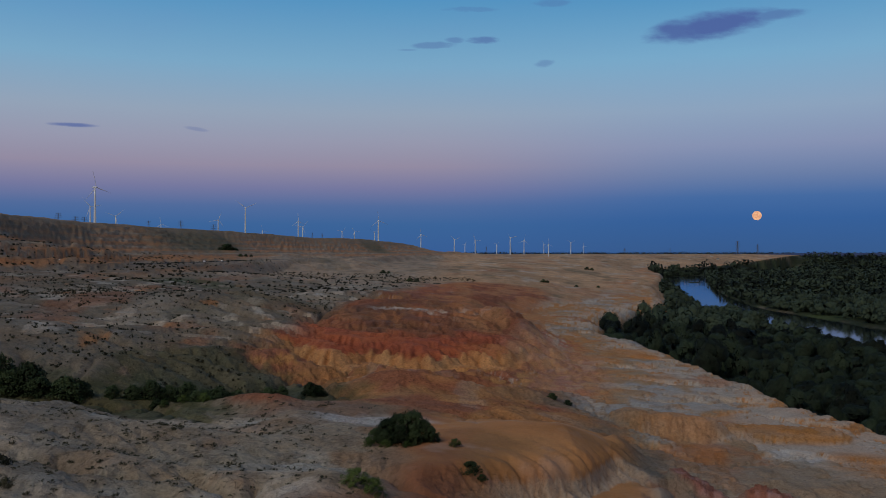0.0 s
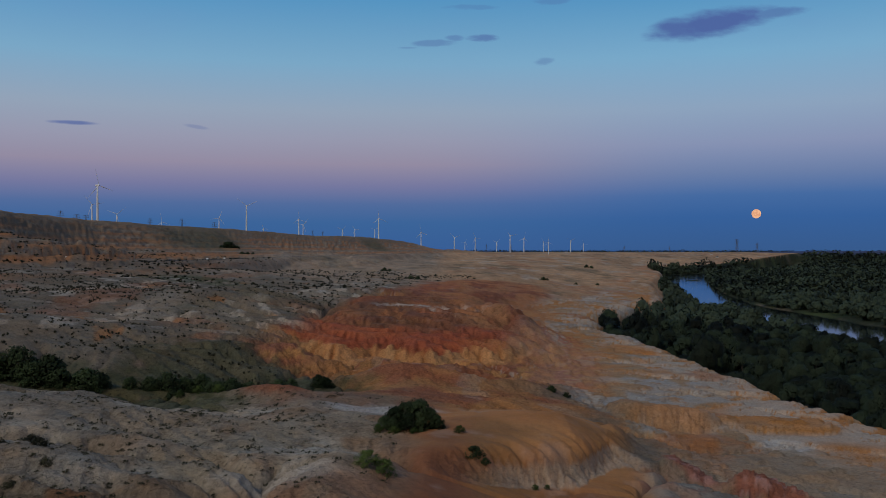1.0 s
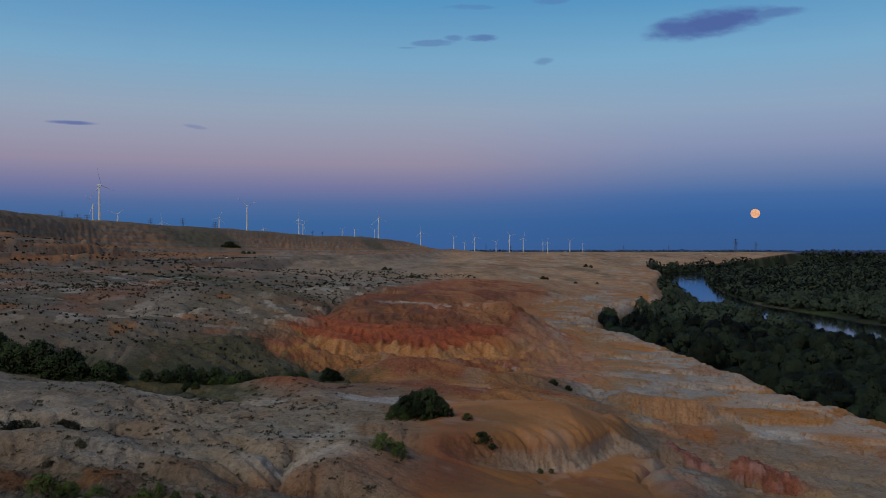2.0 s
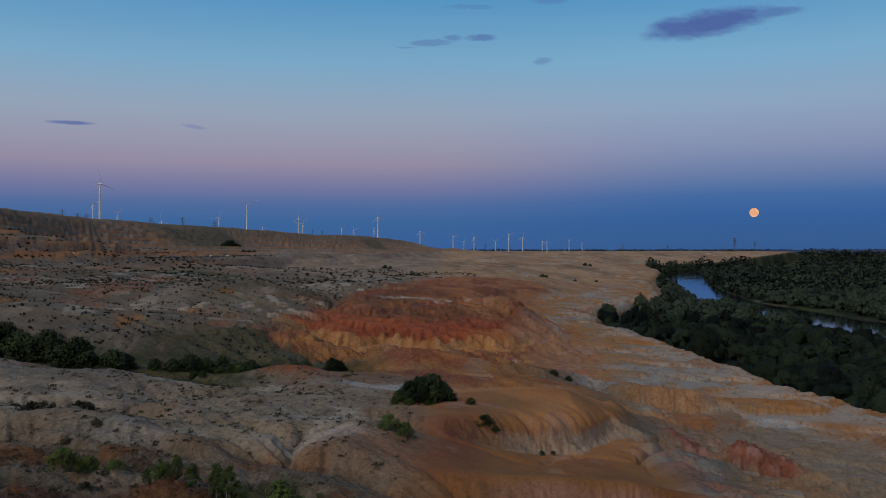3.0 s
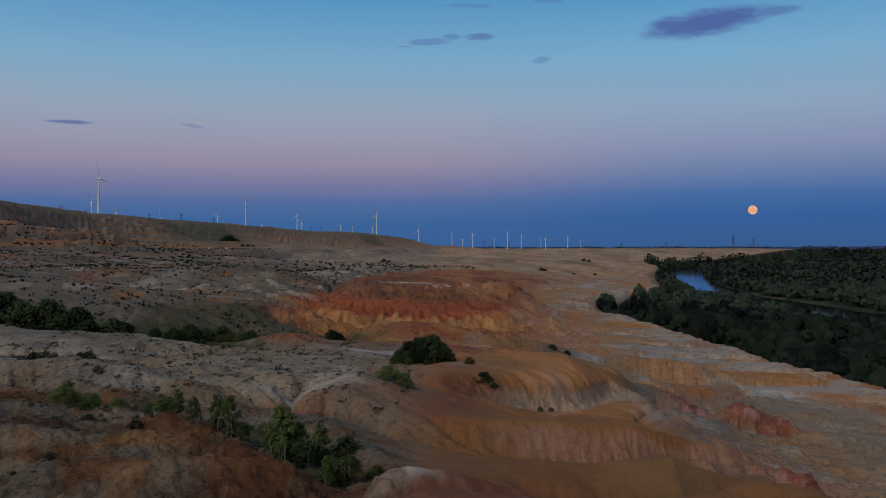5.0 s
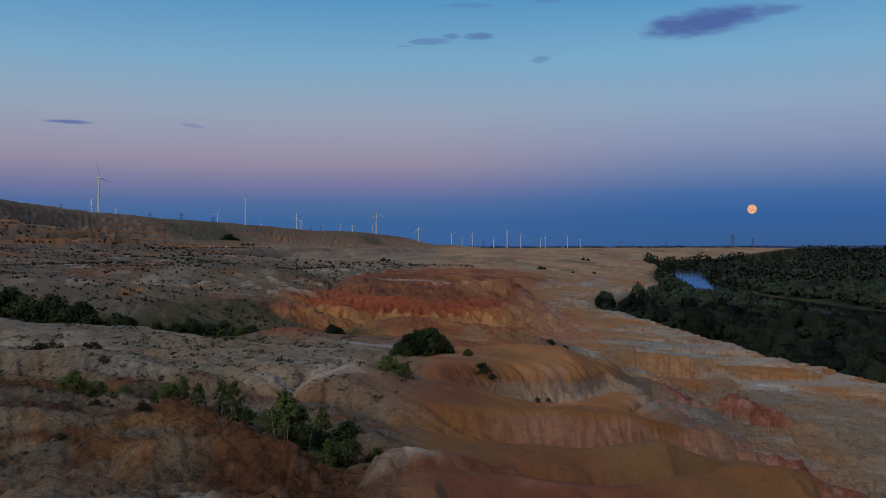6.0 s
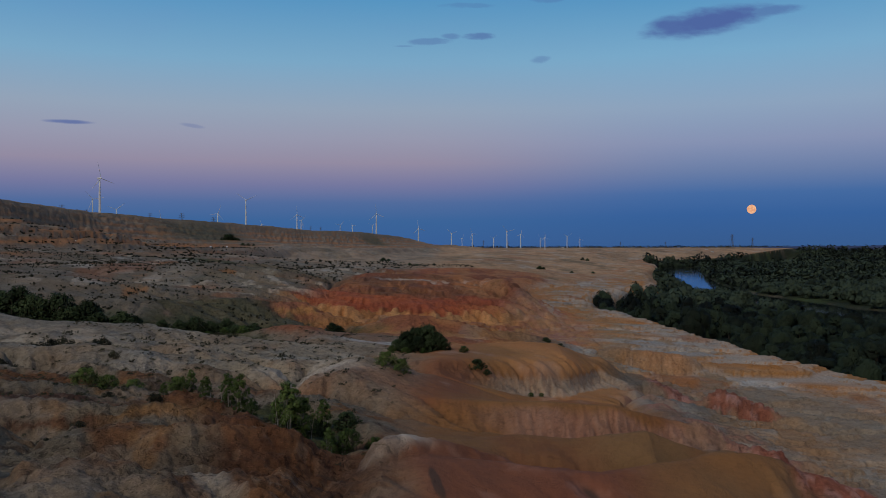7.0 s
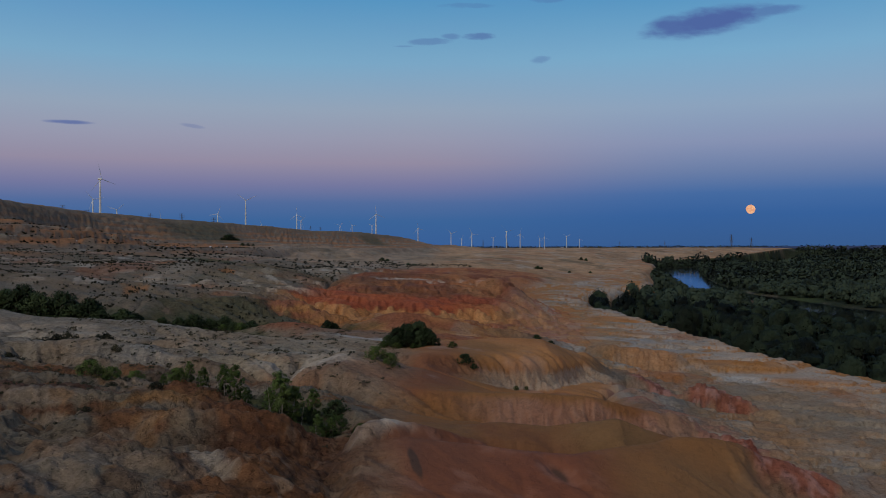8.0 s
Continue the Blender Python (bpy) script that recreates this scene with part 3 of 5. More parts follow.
WHITE = plain("turbine_white", (0.66, 0.73, 0.82), 0.4, 0, 0.05, 0.5)
STEEL = plain("galvanised_steel", (0.10, 0.10, 0.11), 0.6, 0.3, 0.15, 1.0)

# ---- ground: one sheet, finest where the land is near ----
CX, CY = 0.0, -45.0
fine_a = np.radians(np.linspace(-28.5, 28.5, 760))
wide_a = np.radians(np.linspace(28.5, 331.5, 70))[1:-1]
ang = np.concatenate([fine_a, wide_a])
rad = [3.0, 15.0, 30.0, 45.0, 60.0]
while rad[-1] < 4990:
    rad.append(rad[-1] * (1.0045 if rad[-1] < 650 else 1.0105))
rad = np.array(rad)
R, A = np.meshgrid(rad, ang, indexing="ij")
GX, GY = CX + R * np.sin(A), CY + R * np.cos(A)
GZ = height(GX, GY)


def sheet(name, gx, gy, gz, close):
    rows, cols = gx.shape
    me = bpy.data.meshes.new(name)
    idx = np.arange(rows * cols).reshape(rows, cols)
    nxt = np.roll(idx, -1, 1) if close else idx[:, 1:]
    cur = idx if close else idx[:, :-1]
    quads = np.stack([cur[:-1], cur[1:], nxt[1:], nxt[:-1]], -1).reshape(-1, 4)
    me.vertices.add(rows * cols)
    me.vertices.foreach_set("co", np.stack([gx, gy, gz], -1).astype(np.float32).ravel())
    me.loops.add(quads.size)
    me.loops.foreach_set("vertex_index", quads.astype(np.int32).ravel())
    me.polygons.add(len(quads))
    me.polygons.foreach_set("loop_start", np.arange(0, quads.size, 4, dtype=np.int32))
    me.update()
    me.polygons.foreach_set("use_smooth", np.ones(len(quads), bool))
    return me


def tint(col, colour, w):
    return col + (np.asarray(colour) - col) * np.clip(w, 0, 1)[..., None]


def clay_colours(x, y, z):
    """Base colours of the bare ground: banded clays, dust, thin green, painted gully shade."""
    red, right, pale, smooth, brown = zones(x, y)
    d = rim_x(y) - x
    nz, nf = fbm(x, y, 30, 5, 81), fbm(x, y, 7, 4, 82)
    lie = z + 1.3 * fbm(x, y, 35, 4, 83)
    band = 0.5 + 0.5 * np.sin(1.5 * lie + 2.0 * nz)
    fineb = 0.5 + 0.5 * np.sin(4.6 * (z + 0.8 * fbm(x, y, 16, 4, 84)))
    white = np.zeros(x.shape + (3,))
    # dusty plain with pale, pinkish and rusty patches
    col = white + (0.178, 0.154, 0.121)
    col = tint(col, (0.28, 0.242, 0.19), 0.8 * sstep(-0.05, 0.35, fbm(x, y * 0.4, 60, 5, 80)))
    col = tint(col, (0.45, 0.40, 0.33), 0.85 * sstep(0.06, 0.22, fbm(x, y * 0.5, 11, 5, 85)) * sstep(-0.2, 0.15, fbm(x, y * 0.5, 80, 3, 431)))
    col = tint(col, (0.26, 0.135, 0.085), 0.7 * sstep(0.15, 0.4, fbm(x, y * 0.5, 48, 4, 86)))
    col = tint(col, (0.115, 0.105, 0.070), 0.65 * sstep(0.1, 0.4, fbm(x, y * 0.5, 70, 5, 87)))
    col = tint(col, (0.36, 0.17, 0.07), 0.7 * sstep(0.28, 0.42, fbm(x, y * 0.6, 26, 4, 78)))
    plain_far = tint(white + (0.47, 0.30, 0.172), (0.33, 0.215, 0.128), sstep(-0.2, 0.3, fbm(x, y * 0.35, 180, 5, 79)))
    plain_far = tint(plain_far, (0.34, 0.16, 0.085), 0.6 * sstep(0.18, 0.4, fbm(x, y * 0.3, 120, 5, 77)))
    plain_far = tint(plain_far, (0.42, 0.36, 0.29), 0.7 * sstep(0.15, 0.32, fbm(x, y * 0.3, 70, 5, 211)))
    plain_far = tint(plain_far, (0.13, 0.115, 0.075), 0.6 * sstep(0.18, 0.36, fbm(x, y * 0.25, 90, 5, 212)))
    col = tint(col, plain_far, 0.9 * np.maximum(sstep(700, 1200, y), sstep(560, 700, y) * sstep(0, 60, x)))
    col = tint(col, (0.44, 0.205, 0.100), 0.7 * sstep(640, 800, y) * sstep(95, 45, d) * sstep(0.0, 0.25, fbm(x, y * 0.35, 34, 4, 492)))
    col = tint(col, tint(white + (0.30, 0.245, 0.19), (0.20, 0.175, 0.135), sstep(-0.15, 0.2, fbm(x, y * 0.3, 60, 5, 452))), 0.7 * sstep(640, 900, y) * sstep(40, -60, x))
    mottle = fbm(x, y * 0.3, 16, 4, 217) + 0.6 * ridged(x, y * 0.22, 30, 3, 219)
    col = col * (1 + 0.42 * sstep(420, 750, y) * np.clip(mottle, -1, 1))[..., None]
    col = tint(col, tint(white + (0.30, 0.205, 0.135), (0.26, 0.150, 0.092), sstep(-0.1, 0.2, fbm(x, y, 9, 4, 481))), 0.9 * sstep(160, 125, y) * sstep(-44, -22, x + 6 * nz))
    # track sides and damp hollows on the plain
    col = tint(col, (0.070, 0.085, 0.042), 0.9 * np.maximum(blob(x, y, -190, 640, 70, 60, 0, 0.6), 0.8 * blob(x, y, -330, 560, 90, 24, 20, 0.6)) * sstep(-0.35, 0.1, nz + 0.5 * nf))
    col = tint(col, (0.085, 0.085, 0.050), 0.6 * blob(x, y, -95, 690, 60, 50, 0, 0.8) * sstep(-0.2, 0.2, nz))
    # mesa beds
    off = x - mesa_x(y)
    face = sstep(300, 200, off) * sstep(-30, 10, off)
    beds = 0.5 + 0.32 * np.sin(0.62 * z + 2.0 * fbm(x, y, 120, 4, 88)) + 0.18 * np.sin(1.7 * z + 1.5 * fbm(x, y, 60, 3, 453)) + 0.25 * fbm(x, y * 0.3, 40, 4, 454)
    mesa = tint(tint(white + (0.19, 0.145, 0.11), (0.40, 0.185, 0.080), 0.9 * sstep(0.5, 0.8, beds)), (0.34, 0.29, 0.22), 0.7 * sstep(0.3, 0.05, beds))
    mesa = tint(mesa, (0.10, 0.10, 0.065), 0.85 * blob(x, y, -470, 1750, 110, 420, 8, 0.6))
    mesa = tint(mesa, (0.085, 0.09, 0.055), 0.8 * blob(x, y, -230, 3000, 70, 300, 12, 0.6))
    mesa = tint(mesa, (0.19, 0.155, 0.115), 0.7 * sstep(70, 20, off))
    col = tint(col, mesa, 0.9 * face * sstep(4000, 3600, y))
    # low bench by the rim: grey, cream and ochre beds
    lie2 = 0.75 * fbm(x, y * 0.55, 62, 4, 201) + 0.35 * fbm(x, y * 0.7, 14, 3, 207)
    k = strata(x, y, z)
    level = np.round(k)
    chance = np.mod(np.sin(level * 12.9898) * 43758.5453, 1.0)
    riser = sstep(0.13, 0.27, np.abs(k - level))
    patch = lie2 + 0.55 * (chance - 0.5)
    beds = tint(white + (0.36, 0.25, 0.155), (0.44, 0.215, 0.082), sstep(0.02, 0.20, patch))
    beds = tint(beds, (0.37, 0.345, 0.315), 0.9 * sstep(-0.04, -0.16, patch))
    beds = tint(beds, (0.47, 0.43, 0.375), 0.7 * sstep(0.72, 0.9, chance + 0.35 * fbm(x, y * 0.7, 34, 3, 202)) * (1 - riser))
    beds = tint(beds, (0.47, 0.235, 0.095), 0.75 * riser * sstep(-0.35, 0.05, lie2 + 0.3 * nz))
    beds = tint(beds, (0.30, 0.19, 0.125), 0.5 * riser * sstep(0.05, -0.3, lie2))
    beds = tint(beds, (0.36, 0.150, 0.065), 0.6 * sstep(0.2, 0.3, fbm(x, y * 0.6, 48, 4, 97)))
    beds = tint(beds, (0.37, 0.130, 0.085), 0.7 * np.maximum(blob(x + 8 * nf, y, 62, 505, 22, 60, 0, 0.6), blob(x + 5 * nf, y, 46, 345, 16, 34, 0, 0.6)) * sstep(-0.1, 0.15, nf + 0.3 * riser))
    beds = tint(beds, (0.44, 0.200, 0.062), 0.8 * np.maximum(blob(x, y, 96, 470, 20, 36, 0, 0.5), blob(x + 3 * nf, y, 98, 262, 24, 16, 0, 0.5)))
    beds = tint(beds, tint(white + (0.49, 0.255, 0.130), (0.42, 0.205, 0.135), sstep(-0.1, 0.2, nf)), 0.75 * blob(x + 8 * nz, y, 44, 390, 34, 120, -8, 0.5))
    beds = tint(beds, (0.42, 0.235, 0.120), 0.85 * blob(x + 3 * nf, y, 64, 256, 20, 16, 0, 0.5))
    beds = tint(beds, (0.52, 0.49, 0.45), 0.8 * blob(x + 3 * nf, y, 92, 236, 9, 9, 0, 0.4))
    beds = tint(beds, (0.27, 0.225, 0.165), 0.75 * sstep(1.0, 0.6, np.hypot((x - 84) / 22, (y - 190) / 55) + 0.4 * nf))
    beds = tint(beds, tint(white + (0.29, 0.225, 0.160), (0.34, 0.285, 0.22), sstep(-0.1, 0.2, fbm(x, y * 0.6, 20, 4, 451))), 0.55 * sstep(235, 190, y + 12 * nz))
    col = tint(col, beds, right)
    # red basin: brown-red terraces, orange cliffs, pale seams
    reds = tint(white + (0.285, 0.115, 0.066), (0.43, 0.215, 0.082), sstep(0.45, 0.75, band))
    reds = tint(reds, (0.145, 0.068, 0.048), 0.8 * sstep(0.0, 0.3, fbm(x, y * 0.5, 50, 4, 89)))
    reds = tint(reds, (0.44, 0.36, 0.30), 0.8 * sstep(0.9, 0.995, fineb) * sstep(0.0, 0.3, nz))
    gap = front_gap(x, y)
    rib = comb(x, y, 7.5, 114)
    reds = tint(reds, tint(white + (0.44, 0.205, 0.080), (0.55, 0.315, 0.145), np.clip(1.3 * rib, 0, 1)), 0.9 * sstep(-14, -3, gap) * sstep(17, 11, gap + 3 * nf))
    reds = tint(reds, (0.34, 0.092, 0.048), 0.85 * sstep(10, 16, gap + 3 * nf) * sstep(84, 66, gap + 16 * nz))
    reds = tint(reds, (0.41, 0.190, 0.085), 0.7 * sstep(10, 16, gap) * sstep(52, 30, gap + 20 * nz) * sstep(4, 22, x + 8 * nz))
    reds = tint(reds, (0.175, 0.078, 0.052), 0.65 * sstep(420, 520, y + 60 * nz) * sstep(-0.15, 0.15, fbm(x, y * 0.4, 45, 4, 210)))
    reds = tint(reds, tint(white + (0.165, 0.080, 0.052), (0.27, 0.105, 0.058), sstep(-0.1, 0.25, fbm(x, y * 0.35, 36, 4, 461))), 0.8 * sstep(52, 74, gap + 16 * nz) * sstep(24, 2, x + 10 * nz) * sstep(640, 560, y))
    reds = tint(reds, (0.33, 0.115, 0.065), 0.5 * sstep(600, 800, y))
    reds = tint(reds, tint(white + (0.36, 0.175, 0.085), (0.235, 0.095, 0.055), sstep(-0.1, 0.15, fbm(x, y * 0.4, 26, 4, 218))), 0.8 * sstep(4, 22, x + 10 * nz) * sstep(400, 440, y))
    reds = tint(reds, (0.44, 0.37, 0.31), 0.85 * sstep(9, 4, np.abs(gap - 158 + 14 * nz)) * sstep(-44, -30, x) * sstep(34, 18, x) * sstep(-0.25, 0.1, nf))
    reds = tint(reds, (0.40, 0.175, 0.080), 0.6 * sstep(0.12, 0.3, fbm(x, y * 0.3, 30, 4, 491)) * sstep(60, 90, gap))
    reds = np.clip(reds * 1.15, 0, 0.8)
    col = tint(col, reds, red * (1 - 0.6 * right))
    apron = np.maximum(blob(x, y, -6, 288, 54, 34, 0, 0.5), blob(x + 8 * nf, y, 4, 244, 46, 36, 0, 0.4)) * (1 - right)
    orange = tint(white + (0.43, 0.205, 0.082), (0.33, 0.125, 0.064), sstep(-0.1, 0.2, fbm(x, y, 24, 3, 208)))
    orange = tint(orange, (0.44, 0.38, 0.32), 0.25 * sstep(0.22, 0.34, fbm(x, y, 16, 3, 209)))
    col = tint(col, orange, 0.9 * apron)
    # pale rise and smooth ochre domes
    pales = tint(white + (0.310, 0.262, 0.196), (0.445, 0.400, 0.328), sstep(-0.05, 0.3, fbm(x, y, 26, 5, 90)))
    pales = tint(pales, (0.29, 0.175, 0.100), 0.6 * sstep(0.10, 0.36, fbm(x, y, 22, 4, 91)))
    pales = tint(pales, (0.46, 0.425, 0.375), 0.85 * np.maximum(blob(x + 4 * nf, y + 4 * nf, -22, 124, 15, 9, 0, 0.6), blob(x + 4 * nf, y, -54, 116, 14, 7, 0, 0.6)))
    pales = tint(pales, (0.17, 0.13, 0.095), 0.45 * sstep(0.2, 0.42, fbm(x, y, 11, 4, 99)))
    pales = tint(pales, tint(white + (0.215, 0.192, 0.158), (0.36, 0.325, 0.27), sstep(0.0, 0.3, fbm(x, y * 1.5, 16, 4, 442))), 0.8 * sstep(-34, -66, x + 8 * nz))
    col = tint(col, pales, pale)
    front = ochre_hills(x, y)[1]
    spur = comb(x, y, 1.25, 402)
    near_red = sstep(80, 70, y + 0.4 * np.abs(x - 8)) * sstep(24, 12, x)
    domes = tint(white + (0.255, 0.125, 0.052), (0.205, 0.083, 0.042), sstep(-0.1, 0.35, nz + 0.4 * sstep(100, 150, y) * sstep(12, -2, x)))
    domes = tint(domes, (0.42, 0.205, 0.082), 0.8 * sstep(140, 165, y) * sstep(-0.3, 0.2, nz))
    domes = tint(domes, (0.250, 0.140, 0.064), 0.7 * sstep(100, 84, y) * sstep(12, 22, x))
    domes = tint(domes, tint(white + (0.215, 0.086, 0.054), (0.29, 0.140, 0.100), sstep(0.1, 0.4, fbm(x, y, 7, 4, 215))), 0.85 * near_red)
    domes = tint(domes, (0.33, 0.225, 0.17), 0.5 * sstep(0.15, 0.4, fbm(x, y, 12, 4, 92)) * sstep(118, 132, y))
    pink = tint(white + (0.315, 0.155, 0.105), (0.38, 0.225, 0.165), np.clip(0.2 + 1.1 * spur, 0, 1))
    cream = tint(white + (0.34, 0.225, 0.150), (0.43, 0.355, 0.275), np.clip(0.1 + 1.2 * spur, 0, 1))
    domes = tint(domes, tint(pink, cream, sstep(128, 140, y) * sstep(52.2, 50.2, z + nf)), 0.85 * sstep(0.12, 0.6, front + 0.35 * nf) * sstep(-2, 12, x + 8 * nz))
    domes = domes * (1 + 0.18 * sstep(105, 135, y))[..., None]
    col = tint(col, domes, smooth)
    browns = tint(white + (0.195, 0.165, 0.124), (0.185, 0.092, 0.046), sstep(0.0, 0.28, fbm(x, y, 14, 5, 93) + 0.16 * sstep(-28, -14, x) - 0.05))
    browns = tint(browns, (0.29, 0.235, 0.18), 0.8 * sstep(0.08, 0.26, fbm(x, y, 12, 5, 94) - 0.35 * sstep(-34, -24, x)))
    browns = tint(browns, (0.095, 0.052, 0.032), 0.6 * sstep(0.16, 0.34, fbm(x, y, 6, 4, 97)))
    browns = tint(browns, (0.27, 0.150, 0.065), 0.6 * sstep(0.22, 0.38, fbm(x, y, 7, 4, 96)))
    col = tint(col, browns, brown * 0.95)
    # rusty crumbled back of the near ridge, with pale sandy flats to its west
    dr, tr = along(x, y, -37, 88, -6, 46)
    dr = np.minimum(dr, along(x, y, -20, 62, -15, 30)[0])
    rust = sstep(9.5, 3.5, dr + 7 * fbm(x, y, 8, 4, 611)) * brown
    col = tint(col, tint(white + (0.205, 0.088, 0.036), (0.125, 0.058, 0.030), sstep(0.0, 0.2, fbm(x, y, 5, 4, 612))), 0.82 * rust)
    col = tint(col, (0.33, 0.235, 0.16), 0.6 * rust * sstep(0.17, 0.26, fbm(x, y, 4, 4, 613)))
    sandy = sstep(1.0, 0.55, np.hypot((x + 32) / 8, (y - 42) / 9) + 0.9 * fbm(x, y, 7, 4, 614)) * brown
    col = tint(col, (0.29, 0.225, 0.165), 0.6 * sandy)
    knolls = np.maximum(blob(x, y, 47, 118, 15, 36, 0, 0.6), blob(x, y, 44, 160, 10, 26, 0, 0.6))
    col = tint(col, tint(white + (0.335, 0.215, 0.160), (0.31, 0.285, 0.25), sstep(-0.1, 0.15, fbm(x, y, 9, 4, 502))), 0.75 * knolls)
    col = tint(col, (0.37, 0.165, 0.125), 0.6 * knolls * sstep(0.1, 0.25, fbm(x, y, 7, 4, 503)))
    # crumbling red outcrops, the white rock tip, the red lip of the hollow
    ragged = 0.25 * nf
    for cx, cy, rx, ry in ((65, 174, 11, 8), (50, 183, 6, 8), (50, 114, 5, 5), (47, 79, 9, 5)):
        spot = sstep(1.0, 0.6, np.hypot((x - cx) / rx, (y - cy) / ry) + 2 * ragged)
        col = tint(col, (0.31, 0.100, 0.068), 0.8 * spot)
        col = tint(col, (0.46, 0.255, 0.215), 0.75 * spot * sstep(0.0, 0.25, fbm(x, y, 2.2, 3, 206)))
    dt, tt = along(x, y, -9.8, 62.8, 5, 74)
    col = tint(col, (0.56, 0.475, 0.385), 0.9 * sstep(1.9, 0.8, dt + 1.2 * nf) * sstep(0.5, 0.2, tt))
    col = tint(col, (0.27, 0.095, 0.05), 0.75 * sstep(1.0, 0.5, np.hypot((x + 43) / 11, (y - 215) / 7) + 2 * ragged))
    col = tint(col, (0.52, 0.49, 0.46), 0.7 * sstep(1.0, 0.5, np.hypot((x + 14) / 17, (y - 198) / 10) + ragged))
    dk, tk = along(x, y, -39, 88, -15, 64)
    col = tint(col, (0.155, 0.070, 0.038), 0.6 * sstep(4.0, 1, dk + 5 * nf))
    edge = scarp(x, y, -58, 61, -33, 66, 1.0, 2.2, 3.0, 413)
    col = tint(col, tint(white + (0.115, 0.052, 0.032), (0.30, 0.175, 0.080), sstep(-42, -37, x)), 0.8 * sstep(0.1, 0.45, edge) * sstep(0.98, 0.8, edge))
    col = tint(col, (0.31, 0.285, 0.25), 0.7 * sstep(1.0, 0.4, np.hypot((x + 35) / 7, (y - 51) / 3.0) + 2 * ragged))
    col = tint(col, (0.38, 0.330, 0.265), 0.75 * sstep(1.0, 0.4, np.hypot((x + 22.5 + 0.6 * (y - 45)) / 2.2, (y - 45) / 5) + 2 * ragged))
    col = tint(col, tint(white + (0.120, 0.055, 0.032), (0.215, 0.105, 0.050), sstep(0.0, 0.3, fbm(x, y, 5, 4, 216))), 0.6 * blob(x + 7 * nf, y + 5 * nf, -17, 58, 14, 9, 30, 0.5))
    # gullies between the near mounds, their shade painted in as dark streaks
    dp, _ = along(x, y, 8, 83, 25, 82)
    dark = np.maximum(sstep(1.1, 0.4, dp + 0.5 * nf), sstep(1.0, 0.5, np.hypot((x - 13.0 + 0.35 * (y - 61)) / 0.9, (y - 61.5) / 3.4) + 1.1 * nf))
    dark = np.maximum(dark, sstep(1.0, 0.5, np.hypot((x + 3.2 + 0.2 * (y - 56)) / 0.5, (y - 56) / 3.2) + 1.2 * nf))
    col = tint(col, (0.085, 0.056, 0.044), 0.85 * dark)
    # thin green in the hollows
    dh, _ = along(x, y, -175, 232, -88, 218)
    dg, _ = along(x, y, -88, 218, -40, 246)
    col = tint(col, (0.065, 0.075, 0.035), 0.85 * sstep(26, 10, np.minimum(dh, dg) + 10 * nf))
    col = tint(col, (0.070, 0.080, 0.038), 0.8 * sstep(1.0, 0.5, np.hypot((x + 64) / 22, (y - 206) / 12) + 0.6 * nf))
    col = tint(col, (0.075, 0.080, 0.045), 0.75 * sstep(1.0, 0.6, np.hypot((x + 70) / 32, (y - 264) / 36) + 0.5 * nf))
    dr, _ = along(x, y, -29, 101, -15, 72)
    col = tint(col, (0.065, 0.080, 0.035), 0.85 * sstep(6.5, 2.5, dr + 4 * nf))
    # flood plain soil and grass, sand by the water
    low = np.maximum(sstep(-3, -16, d + 8 * fbm(x, y, 60, 3, 1)), sstep(2300, 2700, y) * sstep(8, 0, d))
    low = low * (1 - 0.85 * sstep(1020, 1120, y) * sstep(2450, 2300, y) * sstep(-26, -18, d))
    soil = tint(white + (0.030, 0.038, 0.020), (0.060, 0.080, 0.032), sstep(0.1, 0.4, fbm(x, y, 120, 3, 95)))
    soil = tint(soil, (0.10, 0.15, 0.045), 0.9 * blob(x, y, 1060, 2250, 190, 230, 0, 0.5))
    soil = tint(soil, (0.15, 0.13, 0.10), sstep(0.1, 0.4, fbm(x, y, 130, 3, 204)) * sstep(9, 2, np.abs(x - river_x(y) + 9 * fbm(x, y, 90, 3, 71)) - river_half(y)))
    col = tint(col, soil, low)
    # gully shade put into the colour: the deeper the cut, the darker
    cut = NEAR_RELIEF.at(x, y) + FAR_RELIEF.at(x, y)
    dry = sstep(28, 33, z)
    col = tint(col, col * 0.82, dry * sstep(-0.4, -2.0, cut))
    return np.clip(col, 0.015, 0.85)


def grain_of(x, y):
    """How coarse the surface is: low on the smooth domes, full on gravel and crumbling beds."""
    red, right, pale, smooth, brown = zones(x, y)
    front = ochre_hills(x, y)[1] * smooth
    return np.clip(lerp(1.0, 0.30, smooth) + 0.45 * front + 0.1 * pale + 0.35 * brown - 0.2 * right, 0.25, 1.6)


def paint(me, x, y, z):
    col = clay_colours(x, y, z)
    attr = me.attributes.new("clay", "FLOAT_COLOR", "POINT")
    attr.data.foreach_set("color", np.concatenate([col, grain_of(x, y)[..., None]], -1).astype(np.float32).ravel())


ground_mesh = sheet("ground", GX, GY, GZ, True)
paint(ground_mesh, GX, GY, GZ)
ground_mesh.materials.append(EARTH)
ground = tagged(new("ground", ground_mesh), "eroded banded clay badlands in red, orange and grey, with dusty plain and flood plain", "ground", kind="structure")

# ---- water ----
def water_material():
    mat, m, surf = material("river_water", 0.06, 0.5)
    surf.inputs["Base Color"].default_value = (0.012, 0.018, 0.022, 1)
    where = m.add("ShaderNodeNewGeometry").outputs["Position"]
    bump = m.add("ShaderNodeBump")
    bump.inputs["Strength"].default_value, bump.inputs["Distance"].default_value = 0.12, 0.2
    m.put(bump.inputs["Height"], m.noise(where, 0.35, 3.0))
    m.put(surf.inputs["Normal"], bump.outputs[0])
    return mat


